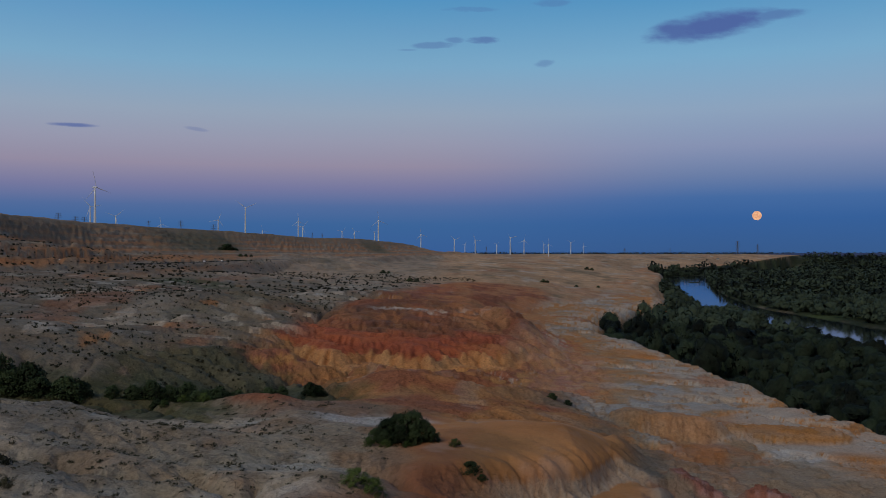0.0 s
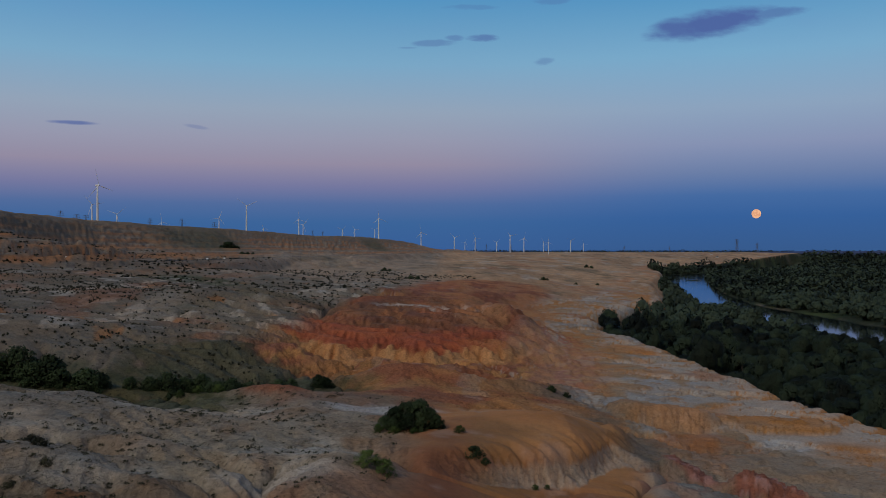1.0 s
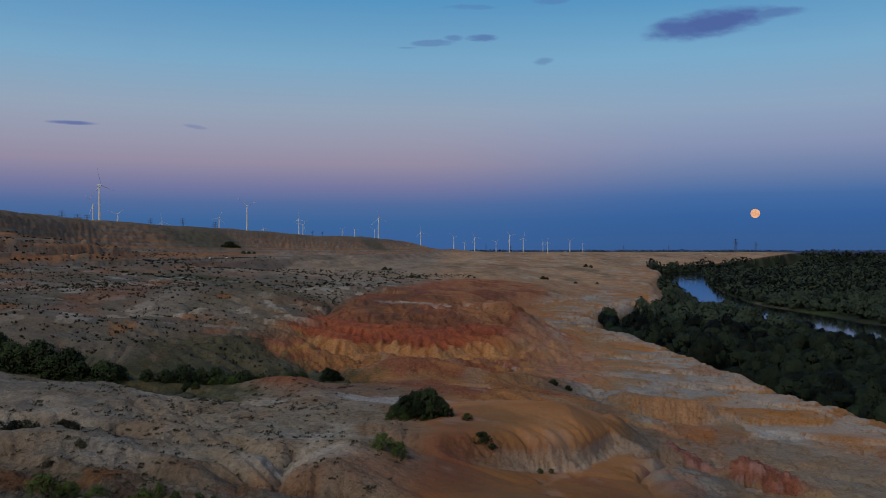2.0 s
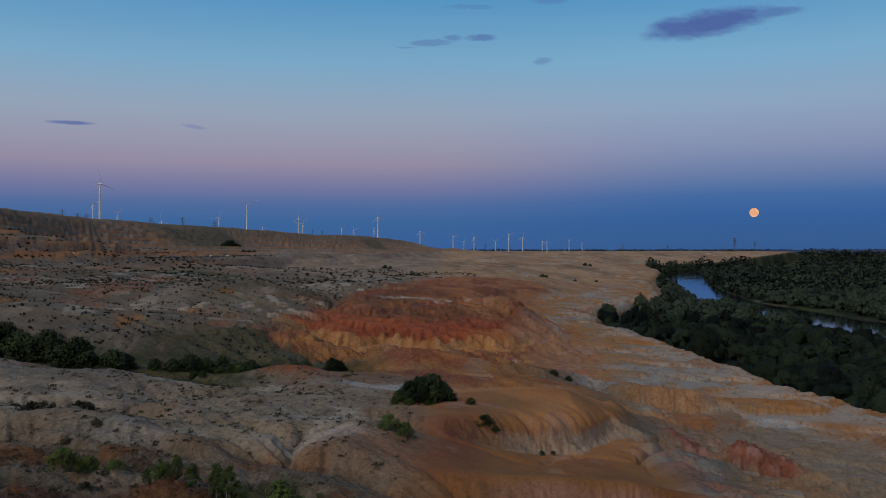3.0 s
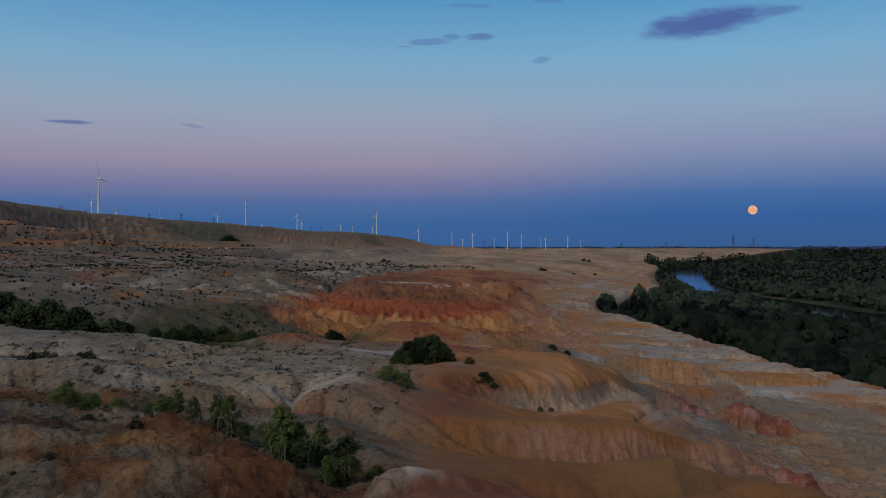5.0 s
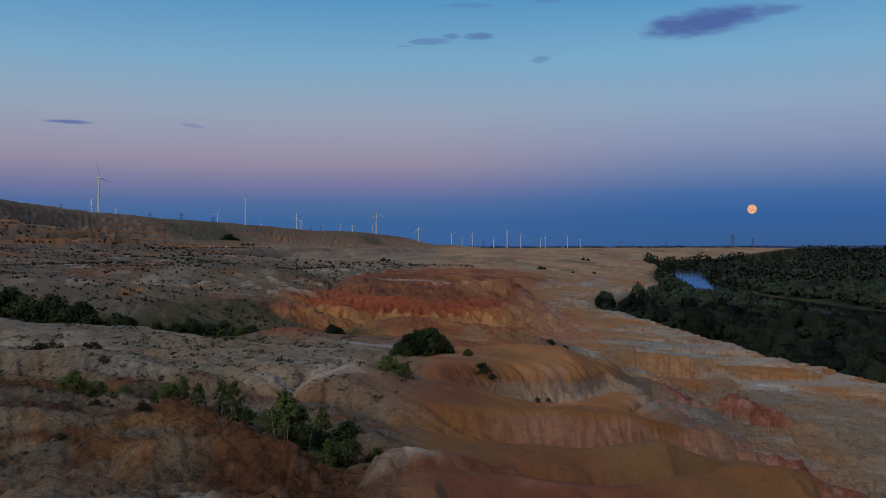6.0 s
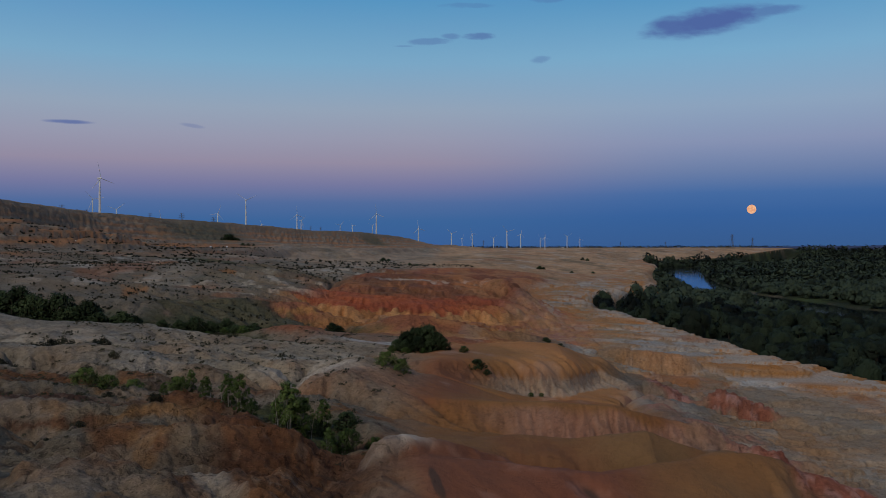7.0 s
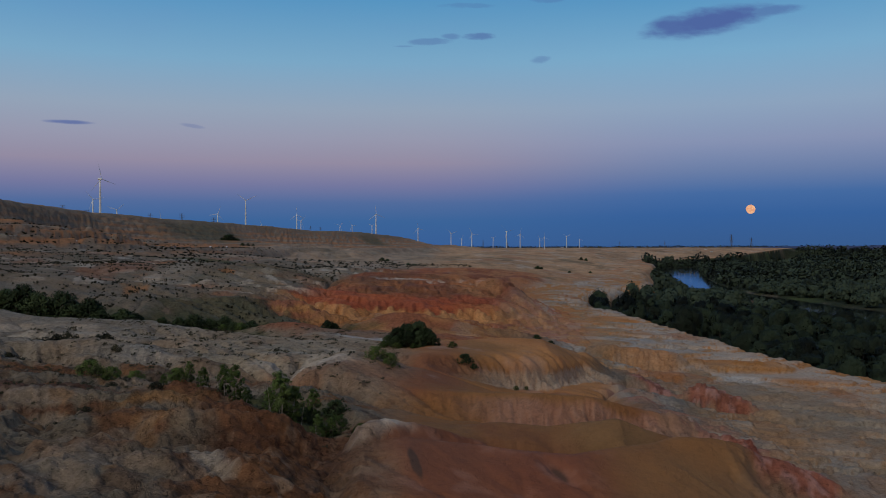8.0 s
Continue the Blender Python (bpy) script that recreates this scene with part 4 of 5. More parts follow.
wy = np.arange(-300, 4400, 25.0)
across = np.linspace(-1, 1, 5)
WX = river_x(wy)[:, None] + across[None] * (river_half(wy)[:, None] + 26)
WYY = np.repeat(wy[:, None], 5, 1)
river_mesh = sheet("river", WX, WYY, np.full(WX.shape, WATER), False)
river_mesh.materials.append(water_material())
tagged(new("river", river_mesh), "calm dark river winding through woods and mirroring the dusk sky", "river", kind="structure")


# ---- trees ----
def part(name, me, mat, parent, label=""):
    ob = new(name, me)
    if mat and not me.materials:
        me.materials.append(mat)
    ob.parent = parent
    return tagged(ob, label)


def raw_mesh(name, verts, faces):
    me = bpy.data.meshes.new(name)
    me.from_pydata([tuple(v) for v in verts], [], [tuple(f) for f in faces])
    me.update()
    return me


def tube(points, radii, sides=6):
    """Verts and faces of a tapered tube through points."""
    verts, faces = [], []
    for k, (p, r) in enumerate(zip(points, radii)):
        a, b = Vector(points[max(k - 1, 0)]), Vector(points[min(k + 1, len(points) - 1)])
        q = (b - a).to_track_quat("Z", "Y")
        for s in range(sides):
            t = 2 * math.pi * s / sides
            verts.append(Vector(p) + q @ Vector((r * math.cos(t), r * math.sin(t), 0)))
        if k:
            for s in range(sides):
                i, j = (k - 1) * sides + s, (k - 1) * sides + (s + 1) % sides
                faces.append((i, j, j + sides, i + sides))
    faces.append(tuple(range(len(verts) - sides, len(verts))))
    return verts, faces


def join(lumps):
    verts, faces = [], []
    for v, f in lumps:
        k = len(verts)
        verts += v
        faces += [tuple(i + k for i in g) for g in f]
    return verts, faces


def leaf_cloud(rng, centres, radii, count, size, core=None):
    """Many small leaf tufts round the given clumps: arrays of corners."""
    c = rng.integers(0, len(centres), count)
    way = rng.normal(size=(count, 3))
    way /= np.linalg.norm(way, axis=1, keepdims=True)
    way[:, 2] *= 0.8
    at = centres[c] + way * (radii[c] * rng.uniform(0.55, 1.05, count))[:, None]
    nrm = way + 0.5 * rng.normal(size=(count, 3)) + np.array((0, 0, 0.2))
    if core is not None:  # leaves of a full crown face out from its heart
        c = rng.integers(0, len(centres), 3 * count)
        way = rng.normal(size=(3 * count, 3))
        way /= np.linalg.norm(way, axis=1, keepdims=True)
        at = centres[c] + way * (radii[c] * rng.uniform(0.9, 1.04, 3 * count))[:, None]
        deep = (np.linalg.norm(at[:, None] - centres[None], axis=2) / radii[None]).min(1)
        best = np.argsort(-deep + 0.06 * rng.uniform(size=3 * count), kind="stable")[:count]
        at, way, out = at[best], way[best], at[best] - np.array(core)
        nrm = 1.0 * way + 0.5 * out / np.linalg.norm(out, axis=1, keepdims=True) + 0.16 * rng.normal(size=(count, 3))
    nrm /= np.linalg.norm(nrm, axis=1, keepdims=True)
    t1 = np.cross(nrm, rng.normal(size=(count, 3)))
    t1 /= np.linalg.norm(t1, axis=1, keepdims=True)
    t2 = np.cross(nrm, t1)
    s = size * rng.uniform(0.6, 1.3, count)[:, None]
    return np.stack([at - t1 * s - 0.55 * t2 * s, at + t1 * s - 0.45 * t2 * s, at + 0.1 * t1 * s + 1.05 * t2 * s], 1)


def round_lump(fine):
    """Triangles of a small round lump of radius 1."""
    bm = bmesh.new()
    bmesh.ops.create_icosphere(bm, subdivisions=fine, radius=1.0)
    out = np.array([[v.co[:] for v in f.verts] for f in bm.faces])
    bm.free()
    return out


LUMPS = {1: round_lump(1), 2: round_lump(2)}


def crown_core(centres, radii, fine, seed):
    """Uneven dense foliage inside the clumps, under the outer leaves."""
    base = LUMPS[fine]
    out = []
    for k, (c, r) in enumerate(zip(centres, radii)):
        bump = 1 + 0.22 * np.sin(base[..., 0] * 5 + k + seed) * np.sin(base[..., 1] * 5 + 2 * k) + 0.15 * np.sin(base[..., 2] * 7 + 3 * k)
        out.append(c + base * bump[..., None] * r * 0.80)
    return np.concatenate(out)


def crown_clumps(rng, tall, wide, low, count, fluff=1.0):
    """Uneven clumps filling a crown."""
    h = rng.uniform(0, 1, count) ** 0.8
    z = tall * (low + (0.93 - low) * h)
    if low < 0.05:  # bushes spread from the ground up
        h = rng.uniform(0, 1, count)
        z = tall * (0.02 + 0.86 * h)
        h = h ** 0.85
        z = tall * (0.02 + 0.88 * h)
        reach = wide * np.sqrt(np.clip(1 - 0.97 * h * h, 0.03, 1)) * rng.uniform(0.1, 1.0, count) ** 0.5 * rng.uniform(0.8, 1.12, count)
    else:
        reach = wide * np.sqrt(np.clip(1 - (2 * h - 0.85) ** 2 / 1.4, 0.08, 1)) * rng.uniform(0.25, 1.0, count)
    a = rng.uniform(0, 2 * np.pi, count)
    return np.stack([reach * np.cos(a), reach * np.sin(a), z], 1), wide * fluff * rng.uniform(0.28, 0.52, count)


def leaf_mesh(name, corners, soft=None):
    """Three-cornered leaves; with soft, a normal for each leaf, the crown is lit as a round mass."""
    k = len(corners)
    me = bpy.data.meshes.new(name)
    me.vertices.add(k * 3)
    me.vertices.foreach_set("co", corners.astype(np.float32).ravel())
    me.loops.add(k * 3)
    me.loops.foreach_set("vertex_index", np.arange(k * 3, dtype=np.int32))
    me.polygons.add(k)
    me.polygons.foreach_set("loop_start", np.arange(0, k * 3, 3, dtype=np.int32))
    me.update()
    if soft is not None:
        me.polygons.foreach_set("use_smooth", np.ones(k, bool))
        me.normals_split_custom_set_from_vertices(np.repeat(soft, 3, 0))
    return me


def round_normals(corners, centre):
    """A normal for each leaf, out from the crown's heart and a little up."""
    mid = corners.mean(1)
    n_out = mid - np.array(centre)
    n_out = n_out / np.maximum(np.linalg.norm(n_out, axis=1, keepdims=True), 1e-6)
    face = np.cross(corners[:, 1] - corners[:, 0], corners[:, 2] - corners[:, 1])
    face = face / np.maximum(np.linalg.norm(face, axis=1, keepdims=True), 1e-9)
    face = face * np.sign((face * n_out).sum(1, keepdims=True) + 1e-9)
    out = 0.45 * n_out + 0.75 * face + np.array((0, 0, 0.12))
    return out / np.linalg.norm(out, axis=1, keepdims=True)


def make_tree(seed, tall, wide, low, leaves, size, clumps, leafy, label, name="willow_tree", category="tree", stems=1, group="flood plain trees", fluff=1.0):
    rng = np.random.default_rng(seed)
    centres, radii = crown_clumps(rng, tall, wide, low, clumps, fluff)
    lumps = []
    for s in range(stems):
        bx, by = (0, 0) if stems == 1 else (rng.normal() * wide * 0.35, rng.normal() * wide * 0.35)
        lean = rng.normal(size=2) * 0.04 * tall
        top = tall * (0.75 if stems == 1 else rng.uniform(0.6, 0.9))
        pts = [(bx + lean[0] * t, by + lean[1] * t, -0.4 + (top + 0.4) * t) for t in (0, 0.15, 0.45, 0.75, 1)]
        thick = tall * (0.026 if stems == 1 else 0.0065 if name == "birch_sapling" else 0.012)
        lumps.append(tube(pts, [thick * f for f in (1.25, 1.0, 0.7, 0.4, 0.12)]))
        for c in centres[rng.permutation(clumps)[: (6 if stems == 1 else 2)]]:
            t = max(0.2, min(0.7, c[2] / tall - 0.2))
            a = Vector((bx + lean[0] * t, by + lean[1] * t, top * t))
            mid = a.lerp(Vector(c), 0.5) + Vector((0, 0, 0.04 * tall))
            lumps.append(tube([a, mid, Vector(c)], [thick * 0.45, thick * 0.28, thick * 0.08], 5))
    tree = tagged(new(name), label, category, group)
    part("trunk", raw_mesh("trunk", *join(lumps)), PALEBARK if name == "birch_sapling" else BARK, tree)
    tufts = leaf_cloud(rng, centres, radii, leaves, size, (0, 0, 0.45 * tall) if stems == 1 else None)
    if stems == 1:
        tufts = np.concatenate([tufts, crown_core(centres, radii, 2, seed)])
    part("crown", leaf_mesh("crown", tufts, round_normals(tufts, (0, 0, 0.4 * tall))), leafy, tree)
    return tree


FOREST = [(11, 13.0, 5.4, 0.06), (12, 15.5, 4.8, 0.06), (13, 10.5, 5.8, 0.06), (14, 13.5, 6.4, 0.06), (15, 8.5, 4.8, 0.06)]
models = [make_tree(s, t, w, l, 1900, 0.30, 16, LEAF, "dense grey-green willow standing among flood plain woods", fluff=1.2) for s, t, w, l in FOREST]
rng = np.random.default_rng(3)


def scatter(step, x0, x1, y0, y1):
    gx, gy = np.meshgrid(np.arange(x0, x1, step), np.arange(y0, y1, step), indexing="ij")
    gx, gy = gx + rng.uniform(-0.45, 0.45, gx.shape) * step, gy + rng.uniform(-0.45, 0.45, gy.shape) * step
    return gx.ravel(), gy.ravel()


def wooded(x, y):
    """Where the flood plain carries trees."""
    d = rim_x(y) - x + 9 * fbm(x, y, 70, 3, 1)
    bank = np.abs(x - river_x(y) + 9 * fbm(x, y, 90, 3, 71)) - river_half(y)
    meadow = fbm(x, y, 210, 3, 101) > np.where(x > river_x(y), 0.24, 0.6)
    meadow = meadow | (blob(x, y, 1060, 2250, 190, 230, 0, 0.5) > 0.3)
    bare = (y > 1060) & (y < 2450) & (x < river_x(y) - river_half(y) - 30)
    return (d < np.where(y > 2300, 1, -15)) & (bank > 6.0) & ~meadow & ~bare & (np.abs(x) < 0.56 * (y + 45) + 30)


def stature(x, y):
    """Trees are tallest at the foot of the cliff and lower towards the river."""
    u = np.clip((x - rim_x(y) - 20) / np.maximum(river_x(y) - river_half(y) - rim_x(y) - 20, 30), 0, 1)
    return np.where(x < river_x(y), lerp(1.45, 0.98, u), 1.15) * (1 + 0.5 * fbm(x, y, 45, 2, 132))


tx, ty = scatter(13.6, 110, 760, 180, 1300)
keep = wooded(tx, ty)
keep = keep & (rng.uniform(0, 1, len(tx)) > 0.10)
tx, ty = tx[keep], ty[keep]
tz = height(tx, ty)
near = np.argsort(np.hypot(tx, ty + 20))
first, rest = near[:290], near[290:]
used = set()
for k in first:
    c = int(rng.integers(0, len(models)))
    m = pose(tx[k], ty[k], tz[k], 0, 0, rng.uniform(0, 360)) @ Matrix.Diagonal((*(rng.uniform(0.85, 1.4),) * 2, float(stature(tx[k], ty[k])) * rng.uniform(0.55, 1.1), 1))
    if c not in used:
        used.add(c)
        models[c].matrix_basis = m
    else:
        t = copy_thing(models[c], pose(0, 0, 0))
        t.matrix_basis = m


def woods(name, label, xs, ys, leaves, size, clumps, tall, wide, variants=6, leafy=LEAF):
    """One sheet of many tree crowns with their trunks, for trees past counting."""
    kinds, rounds, ways = [], [], []
    for v in range(variants):
        r = np.random.default_rng(500 + v)
        full = tall * r.uniform(0.75, 1.15)
        c, q = crown_clumps(r, full, wide * r.uniform(0.85, 1.15), 0.08, clumps, 1.2)
        kinds.append(np.concatenate([leaf_cloud(r, c, q, leaves, size, (0, 0, 0.45 * full)), crown_core(c, q, 1, v)]) if leaves > 100 else leaf_cloud(r, c, q, leaves, size, (0, 0, 0.45 * full)))
        rounds.append(round_normals(kinds[-1], (0, 0, 0.4 * full)))
    zs = height(xs, ys)
    pick = rng.integers(0, variants, len(xs))
    turn, grow = rng.uniform(0, 2 * np.pi, len(xs)), rng.uniform(0.6, 1.3, len(xs)) ** 0.9
    slim = grow * rng.uniform(0.9, 1.4, len(xs))
    grow = grow * stature(xs, ys)
    tone = rng.uniform(-0.5, 0.5, len(xs))
    out, tones = [], []
    for v in range(variants):
        sel = pick == v
        base = kinds[v][None]
        c, s = (slim[sel] * np.cos(turn[sel]))[:, None, None], (slim[sel] * np.sin(turn[sel]))[:, None, None]
        bx, by = base[..., 0] * c - base[..., 1] * s, base[..., 0] * s + base[..., 1] * c
        bz = base[..., 2] * grow[sel][:, None, None]
        out.append(np.stack([bx + xs[sel][:, None, None], by + ys[sel][:, None, None], bz + zs[sel][:, None, None]], -1).reshape(-1, 3, 3))
        ca, sa = np.cos(turn[sel])[:, None], np.sin(turn[sel])[:, None]
        rn = rounds[v][None]
        ways.append(np.stack([rn[..., 0] * ca - rn[..., 1] * sa, rn[..., 0] * sa + rn[..., 1] * ca, rn[..., 2] + 0 * ca], -1).reshape(-1, 3))
        tones.append(np.repeat(tone[sel], len(kinds[v]) * 3))
    me = leaf_mesh(name, np.concatenate(out), np.concatenate(ways))
    me.attributes.new("leafage", "FLOAT", "POINT").data.foreach_set("value", np.concatenate(tones).astype(np.float32))
    me.materials.append(leafy)
    return tagged(new(name, me), label, "woods", kind="stuff")


mid = np.hypot(tx[rest], ty[rest]) < 800
woods("river_woods", "dense dark green willow and poplar woods along the river", tx[rest][mid], ty[rest][mid], 420, 0.52, 9, 11.0, 5.6)
woods("bank_woods", "dense dark green woods on the far river bank", tx[rest][~mid], ty[rest][~mid], 130, 0.90, 7, 11.0, 6.2, 6, HAZED_WILLOW)
fx, fy = scatter(15.0, 200, 2700, 1300, 3000)
keep = wooded(fx, fy)
woods("far_woods", "dark woods spread over the far flood plain", fx[keep], fy[keep], 34, 2.6, 6, 9.0, 7.2, 6, HAZED_WILLOW)
fx, fy = scatter(34.0, -300, 3200, 3000, 4940)
keep = wooded(fx, fy)
woods("horizon_woods", "dark wooded strip along the horizon", fx[keep], fy[keep], 26, 5.0, 6, 8.0, 16.0, 6, HAZED_WILLOW)

fx, fy = scatter(11.0, -260, 1900, 4890, 4945)
woods("horizon_scrub", "thin dark line of trees along the horizon of the plain", fx, fy, 6, 2.4, 2, 5.0, 6.0)

# ---- shrubs, saplings and scrub ----
def plant(model, spots):
    """Copies of a model at x, y, size spots; the first one takes the model itself."""
    r = np.random.default_rng(len(spots))
    for k, (x, y, size) in enumerate(spots):
        m = pose(x, y, ground_at(x, y) - 0.22 * size, 0, 0, r.uniform(0, 360)) @ Matrix.Diagonal((size * r.uniform(0.9, 1.15), size * r.uniform(0.9, 1.15), size, 1))
        t = model if k == 0 else copy_thing(model, pose(0, 0, 0))
        t.matrix_basis = m


thicket = make_tree(31, 6.6, 3.7, -0.10, 6800, 0.16, 90, SHRUB, "dark green rounded thicket growing on bare orange clay", "thicket", "bush", 8, "bushes on the badlands", 0.55)
plant(thicket, [(-10.4, 168.2, 0.70), (-8.1, 169, 0.86), (-5.6, 168.4, 0.93), (-3.8, 168.2, 0.66), (-12.4, 167.4, 0.42), (-7.6, 166, 0.55), (-5.2, 165.6, 0.45), (-10.6, 166, 0.42), (-2.2, 167, 0.42)])
hollow_bush = make_tree(32, 6.6, 4.4, -0.10, 4200, 0.23, 90, SHRUB, "dark green bushy willow in a dry hollow", "willow_bush", "bush", 6, "bushes in the hollow", 0.6)
plant(hollow_bush, [(-122, 224, 1.45), (-116, 221, 1.15), (-110, 223, 1.35), (-105, 220, 0.95), (-101, 222, 1.2), (-97, 218, 0.75), (-94, 221, 0.6), (-90, 218, 0.95), (-87, 219, 0.65), (-80, 220, 0.5), (-76, 222, 0.6), (-72, 224, 0.72),
                    (-68, 226, 0.62), (-64, 227, 0.75), (-60, 229, 0.6), (-57, 231, 0.8), (-53, 234, 0.66), (-50, 237, 0.75), (-46, 239, 0.6), (-43, 242, 0.5), (-36, 247, 0.6), (-34, 249, 0.45), (-128, 226, 1.1), (-69, 219, 0.45), (-60, 221, 0.5), (-55, 223, 0.42)])
sapling = make_tree(33, 5.8, 1.35, 0.06, 7000, 0.068, 90, SAPLING, "slender yellow-green birch sapling with pale stems in a ravine", "birch_sapling", "sapling", 7, "saplings in the ravine", 0.6)
plant(sapling, [(-21.5, 78, 1.25), (-19.8, 79.5, 1.0), (-23.2, 80.5, 0.75), (-16.2, 75.5, 0.75), (-14.6, 76.6, 0.55), (-28.5, 84, 0.95), (-30.6, 86, 0.85), (-26.8, 83, 0.55), (-37, 92, 0.6), (-39.5, 94, 0.5), (-34.6, 90.6, 0.65), (-41, 93, 0.45), (-18, 84.5, 0.85)])
low_shrub = make_tree(34, 2.6, 2.0, 0.02, 5200, 0.06, 60, SAPLING, "low bright green shrub on pale clay", "low_shrub", "shrub", 7, "low shrubs", 0.55)
plant(low_shrub, [(-12.6, 130.6, 1.1), (-9.9, 130, 1.0), (-50.5, 98, 1.0), (-53.5, 97.4, 1.15), (-47.2, 99, 0.85), (15.4, 151.6, 0.4), (17.6, 152.2, 0.35), (-38.6, 91.5, 0.9), (-14, 77.5, 0.9), (-11, 79, 0.7), (-13.4, 164.6, 0.7), (-10.4, 164.2, 0.55), (2.2, 163.6, 0.6), (-6.5, 163.8, 0.5), (-57, 217, 0.9), (-62, 217, 0.8), (-51, 226, 0.9), (-47, 231, 0.8), (-66, 215, 0.7)])
ditch_shrub = make_tree(35, 2.2, 1.9, 0.02, 2600, 0.10, 50, SHRUB, "low dark shrub rooted in a dry gully", "gully_shrub", "shrub", 6, "low shrubs", 0.6)
plant(ditch_shrub, [(4.6, 152.4, 1.0), (6.6, 151.6, 0.5), (33, 276, 1.0), (38, 277, 0.8), (-19, 84, 1.0), (-22, 86, 1.2), (-15, 85, 1.0), (-33, 252, 0.9), (140, 1270, 2.2), (146, 1275, 1.8), (182, 1240, 1.6), (205, 1200, 1.4), (340, 2150, 3.4), (352, 2150, 3.0),
                    (-88, 1330, 2.6), (-80, 1330, 1.8), (-40, 1080, 2.4), (-32, 1085, 2.0), (-400, 1700, 6.8), (-407, 1690, 6.0), (-392, 1706, 5.4), (-330, 1480, 2.2), (-322, 1484, 2.0), (-314, 1486, 1.8)])
dry_tuft = make_tree(36, 1.1, 1.2, 0.0, 800, 0.09, 12, DRY, "dry grey-brown scrub on pale clay", "dry_scrub", "shrub", 5, "dry scrub")
plant(dry_tuft, [(-72, 128, 1.6), (-68, 126, 1.3), (-62, 127, 1.5), (-65, 131, 1.2), (-78, 136, 1.2), (-57, 119, 1.1), (-44, 62, 0.8), (-41, 63, 0.7), (-47, 88, 0.8), (-35, 70, 0.8), (-70, 112, 1.2), (-75, 117, 1.0), (-59, 112, 1.0)])


def scrub(name, label, xs, ys, tall, leaves, size, mat):
    """One sheet of small tufts past counting."""
    r = np.random.default_rng(77)
    zs = height(xs, ys)
    kinds = []
    for v in range(5):
        c = np.stack([r.normal(size=6) * 0.22, r.normal(size=6) * 0.22, r.uniform(0.1, 0.4, 6)], 1)
        kinds.append(leaf_cloud(r, c, r.uniform(0.12, 0.30, 6), leaves, size))
    pick, out = r.integers(0, 5, len(xs)), []
    grow = tall * r.uniform(0.4, 1.3, len(xs)) ** 1.3
    for v in range(5):
        sel = pick == v
        b = kinds[v][None] * grow[sel][:, None, None, None]
        out.append((b + np.stack([xs[sel], ys[sel], zs[sel]], -1)[:, None, None, :]).reshape(-1, 3, 3))
    me = leaf_mesh(name, np.concatenate(out))
    me.materials.append(mat)
    return tagged(new(name, me), label, "scrub", kind="stuff")


def tuft_spots(count, x0, x1, y0, y1, seed, low):
    r = np.random.default_rng(seed)
    x, y = r.uniform(x0, x1, count), r.uniform(y0, y1, count)
    red, right, pale, smooth, brown = zones(x, y)
    ok = (np.maximum(np.maximum(red, right), smooth) < 0.3) & (0.8 * fbm(x, y, 60, 3, 141) + 0.25 * fbm(x, y, 12, 2, 142) + r.uniform(-0.5, 0.5, count) - 0.25 * sstep(-50, -25, x) * sstep(215, 205, y) > low) & (np.abs(x) < 0.55 * (y + 45) + 5) & ~((y > 225) & (y < 345) & (x > -46))
    return x[ok], y[ok]


sx1, sy1 = tuft_spots(5600, -110, -8, 50, 215, 1, 0.12)
scrub("near_scrub", "small dry grey-green tufts dotted over pale clay", sx1, sy1, 0.9, 44, 0.11, DRY)
sx2, sy2 = tuft_spots(14000, -290, 0, 240, 560, 2, 0.15)
scrub("plain_scrub", "low dark scrub dotted over the dusty plain", sx2, sy2, 1.15, 16, 0.24, DRY)
sx3, sy3 = tuft_spots(9000, -420, 40, 560, 1300, 3, 0.1)
scrub("far_scrub", "sparse dark scrub on the far plain", sx3, sy3, 1.7, 10, 0.34, DRY)

# ---- moon ----
def moon():
    bm = bmesh.new()
    bmesh.ops.create_uvsphere(bm, u_segments=48, v_segments=24, radius=23.0)
    me = bpy.data.meshes.new("moon")
    bm.to_mesh(me)
    bm.free()
    me.polygons.foreach_set("use_smooth", np.ones(len(me.polygons), bool))
    mat = bpy.data.materials.new("moon_face")
    mat.use_nodes = True
    m = Nodes(mat.node_tree)
    where = m.add("ShaderNodeTexCoord").outputs["Object"]
    emit = m.add("ShaderNodeEmission")
    m.put(emit.inputs[0], m.ramp(m.noise(where, 0.075, 3.0), [(0.40, srgb(222, 158, 122)), (0.62, srgb(246, 190, 146))]))
    emit.inputs[1].default_value = 1.0
    m.put(m.add("ShaderNodeOutputMaterial").inputs[0], emit.outputs[0])
    me.materials.append(mat)
    ob = tagged(new("moon", me), "full orange moon low over the eastern horizon", "moon", kind="structure")
    ob.location = (1590, 4600, 90 + 0.0405 * 4600)
    return ob


moon()


# ---- wind turbines ----
def lathe(profile, sides=16):
    verts = [(r * math.cos(2 * math.pi * s / sides), r * math.sin(2 * math.pi * s / sides), z) for z, r in profile for s in range(sides)]
    faces = [(k * sides + s, k * sides + (s + 1) % sides, (k + 1) * sides + (s + 1) % sides, (k + 1) * sides + s) for k in range(len(profile) - 1) for s in range(sides)]
    faces += [tuple(range(len(verts) - sides, len(verts))), tuple(reversed(range(sides)))]
    return verts, faces


